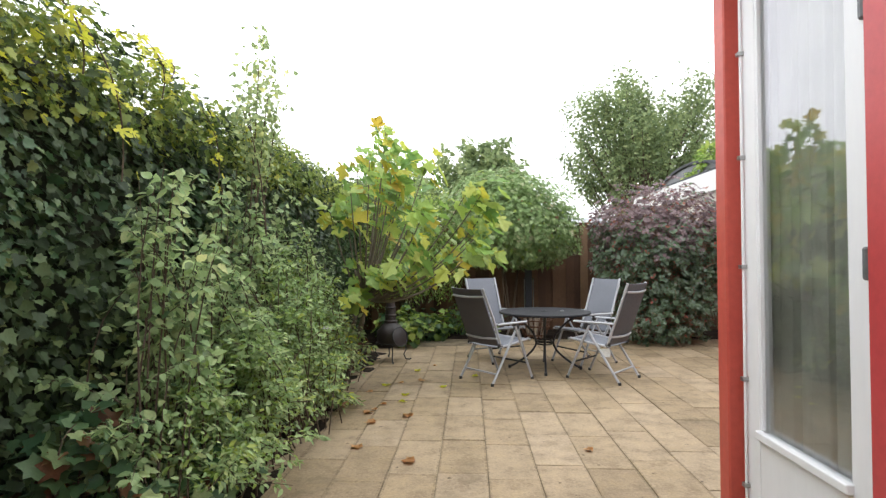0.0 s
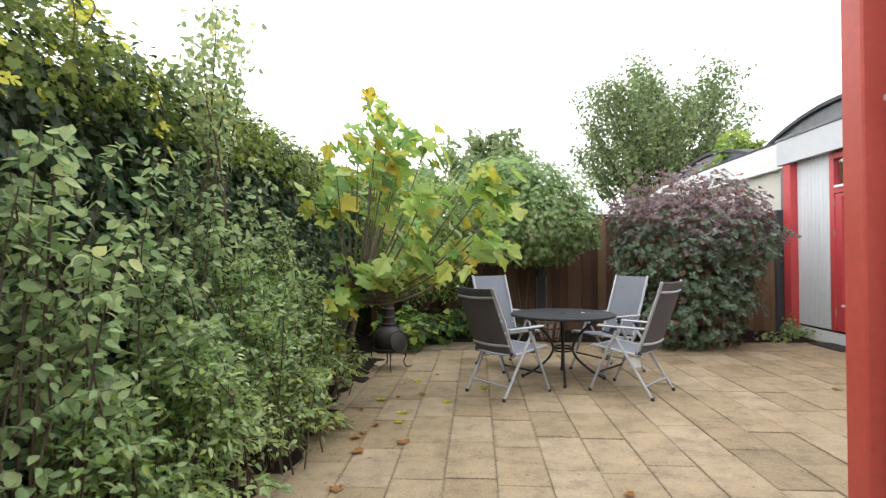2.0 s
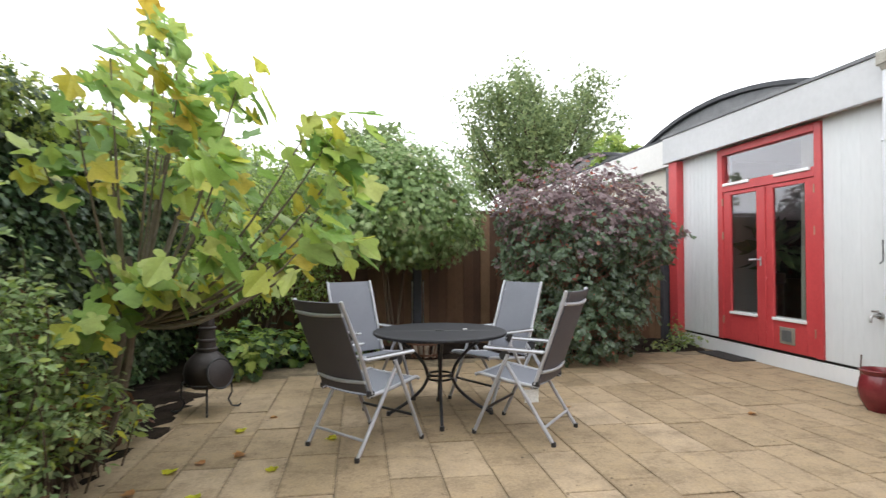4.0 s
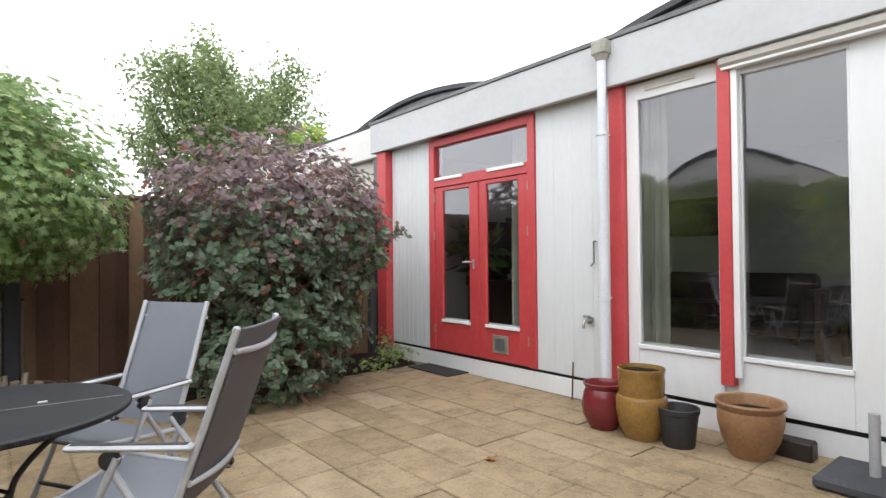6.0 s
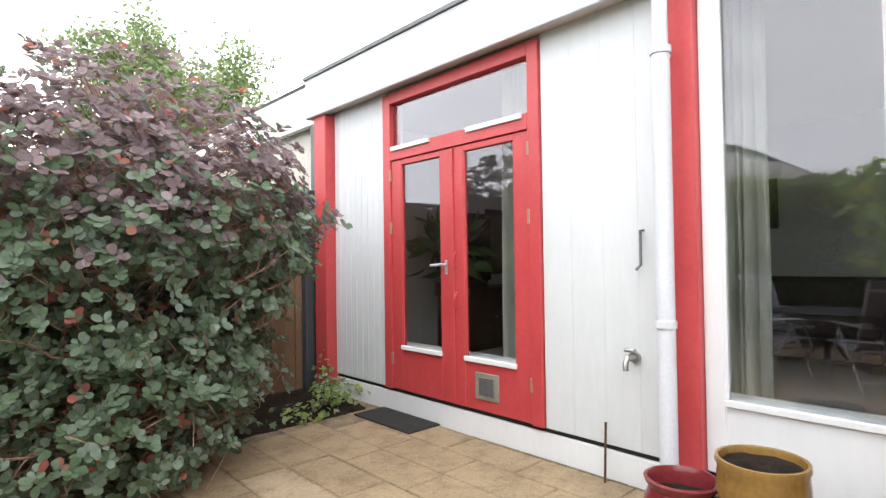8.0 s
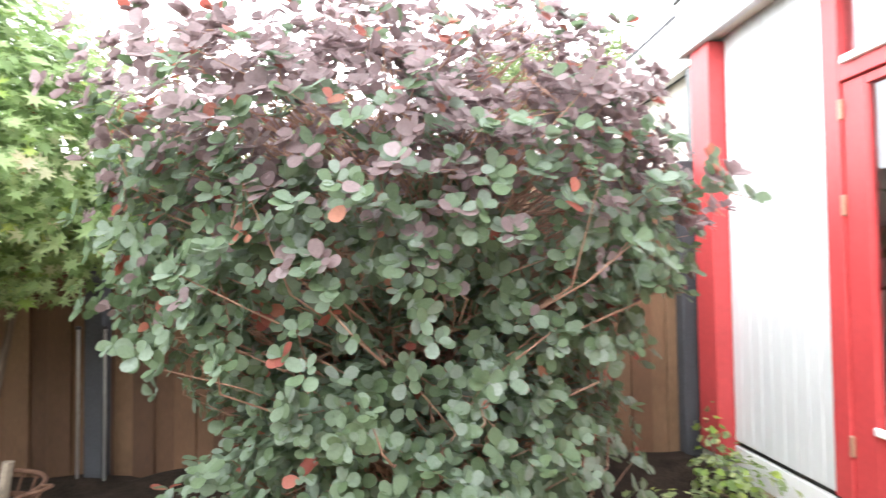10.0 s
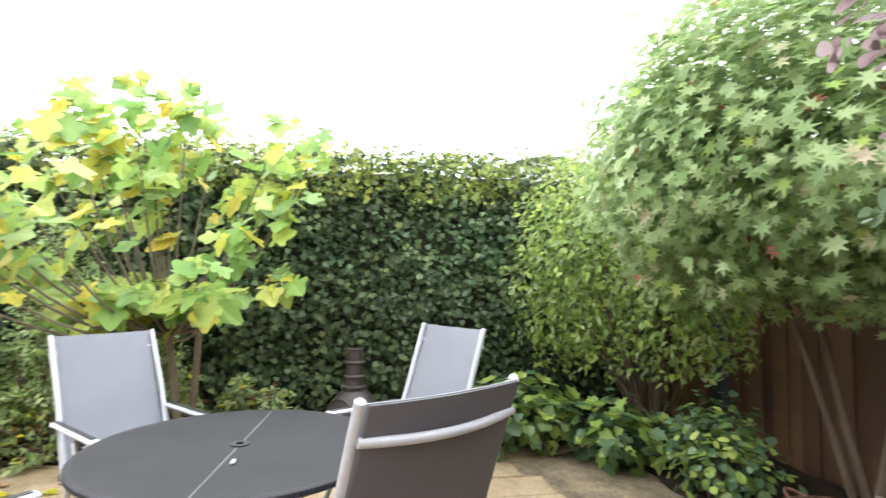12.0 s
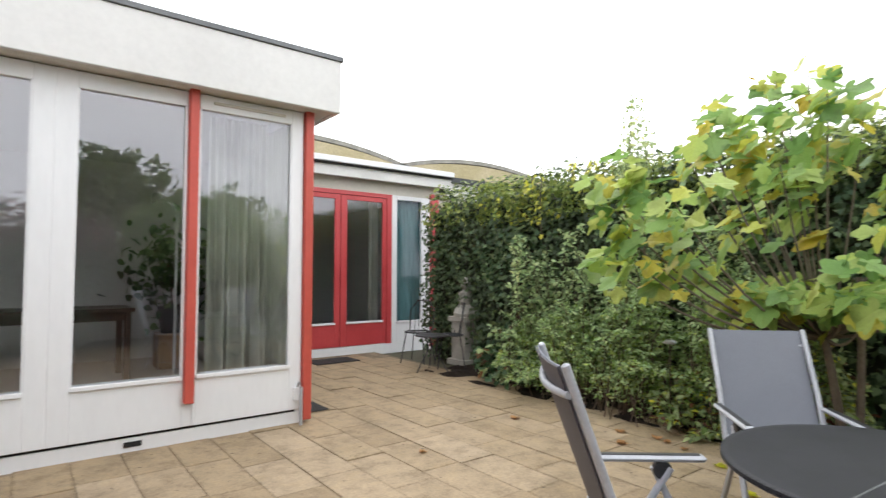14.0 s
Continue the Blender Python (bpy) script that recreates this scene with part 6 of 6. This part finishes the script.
# house beyond the hedge, seen over it and in the panes
far_house = thing("neighbouring_house", "low white house with a dark barrel roof beyond the hedge", "house")
box("wall", (-26.0, 12.3, 0), (-19.0, 18.9, 5.4), CREAM, far_house, "pale wall")
box("fascia", (-19.0, 12.2, 4.95), (-18.92, 19.0, 5.4), FASCIA, far_house, "white fascia")
for at_y in (13.5, 15.6, 17.7):
    box("window", (-19.0, at_y - 0.6, 3.3), (-18.985, at_y + 0.6, 4.7), SCREEN, far_house, "dark window")
arch_top, arch_gable = bmesh.new(), bmesh.new()
for bm_, x0_, x1_, lift_, foot_ in ((arch_top, -26.0, -19.0, 0.08, None), (arch_gable, -19.25, -19.15, 0.0, 5.35)):
    low_, high_ = [], []
    for i in range(29):
        f = -1 + i / 14
        z_ = 5.4 + lift_ + 1.2 * (1 - f * f)
        high_.append([bm_.verts.new((x_, 15.6 + 3.1 * f, z_)) for x_ in (x0_, x1_)])
        low_.append([bm_.verts.new((x_, 15.6 + 3.1 * f, foot_ if foot_ else z_ - 0.2)) for x_ in (x0_, x1_)])
    for i in range(28):
        for p_, q_ in ((high_[i], high_[i + 1]), (low_[i + 1], low_[i])):
            bm_.faces.new((p_[0], p_[1], q_[1], q_[0]))
        for e_ in (0, 1):
            bm_.faces.new((low_[i][e_], low_[i + 1][e_], high_[i + 1][e_], high_[i][e_]))
part("roof", arch_top, ROOFING, far_house, "dark barrel roof", True)
part("gable", arch_gable, FASCIA, far_house, "white end panel")

# shed roof beyond the fence
shed = thing("shed", "low shed with a pale corrugated roof beyond the fence", "shed")
box("wall", (0.4, 12.2, 0), (3.6, 14.4, 2.05), CREAM, shed)
bm = bmesh.new()
cols = []
for i in range(121):
    x = 0.2 + 3.6 * i / 120
    cols.append([bm.verts.new((x, yy, zz + 0.02 * math.sin(i * math.pi / 3))) for yy, zz in ((12.0, 2.12), (14.6, 2.4))])
for a, b in zip(cols, cols[1:]):
    bm.faces.new((a[0], b[0], b[1], a[1]))
bmesh.ops.solidify(bm, geom=bm.faces[:], thickness=0.02)
part("roof", bm, PALE_PIPE, shed, "pale corrugated sheets", True)

# ---- wooden fence ----
fence = structure(new("fence_north"), "brown upright board fence with grey posts", "fence")
frng = random.Random(11)
x = -2.7
k = 0
while x < 4.8:
    w = 0.135 + 0.012 * frng.random()
    top = 1.93 + 0.02 * frng.random()
    b = box("board", (x, 10.1 + 0.022 * (k % 2), -0.04), (x + w, 10.122 + 0.022 * (k % 2), top), FENCE, fence, bev=0.003)
    x += w - 0.012
    k += 1
for z in (0.35, 1.1, 1.75):
    box("rail", (-2.7, 10.145, z), (4.95, 10.2, z + 0.08), FENCE, fence)
box("cap_rail", (-2.75, 10.07, 1.95), (4.96, 10.2, 1.985), FENCE, fence)
for px in (-1.15, 0.99, 3.1, 4.89):
    box("fence_post", (px - 0.06, 10.0, 0), (px + 0.06, 10.1, 2.02), FENCE_POST, fence, "dark grey concrete post", 0.01)

# two thin stakes standing against the fence
for sx in (0.91, 1.07):
    stake = thing("garden_stake", "thin pale metal stake standing before the fence", "stake", pose(sx, 9.98, 0))
    part("rod", bm_tube([(0, 0, -0.03), (0, 0.004, 0.4), (0, 0.0, 0.95)], 0.009, 8), STEEL, stake, "pale metal rod", True)
    part("cap", bm_tube([(0, 0, 0.945), (0, 0, 0.965)], 0.015, 8), BLACK_PLASTIC, stake, "dark cap", True)

# ---- litter on the paving ----
def fallen_leaf(x, y, z, turn, size, mat_, label):
    bm = bmesh.new()
    vs = [bm.verts.new((a * size, b * size, 0.25 * size * abs(a) + 0.06 * size * math.sin(6 * b))) for a, b, _ in IVY[0]]
    for f in IVY[1]:
        bm.faces.new([vs[i] for i in f])
    bmesh.ops.solidify(bm, geom=bm.faces[:], thickness=0.002)
    tagged(part("fallen_leaf", bm, mat_, m=pose(x, y, z, 4, -3, turn)), label, "leaf", "fallen leaves")


DRY = leaf_material("dry_leaf", [(0.0, (0.16, 0.09, 0.04)), (0.6, (0.28, 0.16, 0.07)), (1.0, (0.36, 0.2, 0.08))], 0.7, 0.15)
for x, y, s, m_ in ((-0.59, 5.9, 0.1, DRY), (-0.59, 4.5, 0.11, DRY), (-0.36, 5.55, 0.09, YELLOW), (-0.72, 5.2, 0.1, YELLOW), (-0.85, 4.9, 0.07, DRY), (-0.75, 5.0, 0.08, YELLOW), (0.0, 6.1, 0.09, YELLOW), (-1.0, 4.6, 0.1, DRY), (-0.95, 4.75, 0.07, DRY), (-0.85, 4.35, 0.1, DRY), (0.75, 3.75, 0.07, DRY), (-0.55, 6.7, 0.07, DRY), (-0.7, 6.35, 0.1, YELLOW), (-0.45, 3.5, 0.1, DRY), (-0.9, 3.8, 0.1, DRY), (1.9, 6.6, 0.07, DRY), (3.3, 6.2, 0.08, DRY), (-1.05, 5.35, 0.08, DRY), (-0.98, 5.6, 0.1, YELLOW), (-0.8, 5.75, 0.07, DRY)):
    fallen_leaf(x, y, 0.006, frng.random() * 360, s, m_, "curled yellow fallen leaf on the paving" if m_ is YELLOW else "dry brown fallen leaf on the paving")

# ---- paving ----
paving = structure(new("paving"), "sandy beige concrete paving slabs laid in running bond", "paving")
prng = random.Random(2)
W, L = 0.31, 0.62


def slab_mesh(w, l):
    """A paving slab with uneven sides, a worn arris and a dirty margin."""
    bm = bm_box((0.0, 0.0, -0.05), (w - 0.004, l - 0.004, 0.0), 0)
    for vert in bm.verts:
        vert.co.x += prng.uniform(-0.002, 0.002)
        vert.co.y += prng.uniform(-0.002, 0.002)
    top = max(bm.faces, key=lambda f: f.calc_center_median().z)
    bmesh.ops.inset_individual(bm, faces=[top], thickness=0.003, depth=0.0)
    for vert in bm.verts:
        if vert.co.z > -0.01 and vert not in top.verts:
            vert.co.z -= 0.002
    ring = bmesh.ops.inset_individual(bm, faces=[top], thickness=prng.uniform(0.008, 0.02), depth=0.0)["faces"]
    for f in bm.faces:
        f.material_index = 0 if f is top else 1
    me = bpy.data.meshes.new("slab")
    bm.to_mesh(me)
    bm.free()
    me.materials.append(SLAB)
    me.materials.append(SLAB_EDGE)
    return me


slab_meshes = [slab_mesh(W, L) for k in range(10)]
rest = bmesh.new()
column = 0
x = -1.53
while x < 4.99:
    y = -0.9 - L * prng.random()
    while y < 9.2:
        y0 = y
        y += L
        if y0 < -0.9 or (x > 1.0 and y0 < 1.9) or y0 > (8.75 if x > 1.6 else 8.45) - (0.3 if x < 0 else 0):
            continue
        m = pose(x, y0, prng.uniform(-0.003, 0.003), prng.uniform(-0.25, 0.25), prng.uniform(-0.35, 0.35), prng.uniform(-0.15, 0.15))
        if y0 > 2.5 and x < 4.0 and y0 < 7.8:
            s = new("slab", slab_meshes[prng.randrange(10)])
            s.parent, s.matrix_local = paving, m
        else:
            tmp = slab_mesh(min(W, 5.0 - x), L)
            tmp.transform(m)
            rest.from_mesh(tmp)
            bpy.data.meshes.remove(tmp)
    x += W
outer = tagged(part("outer_slabs", rest, SLAB, paving, "sandy beige concrete slabs"), kind="stuff")
outer.data.materials.append(SLAB_EDGE)
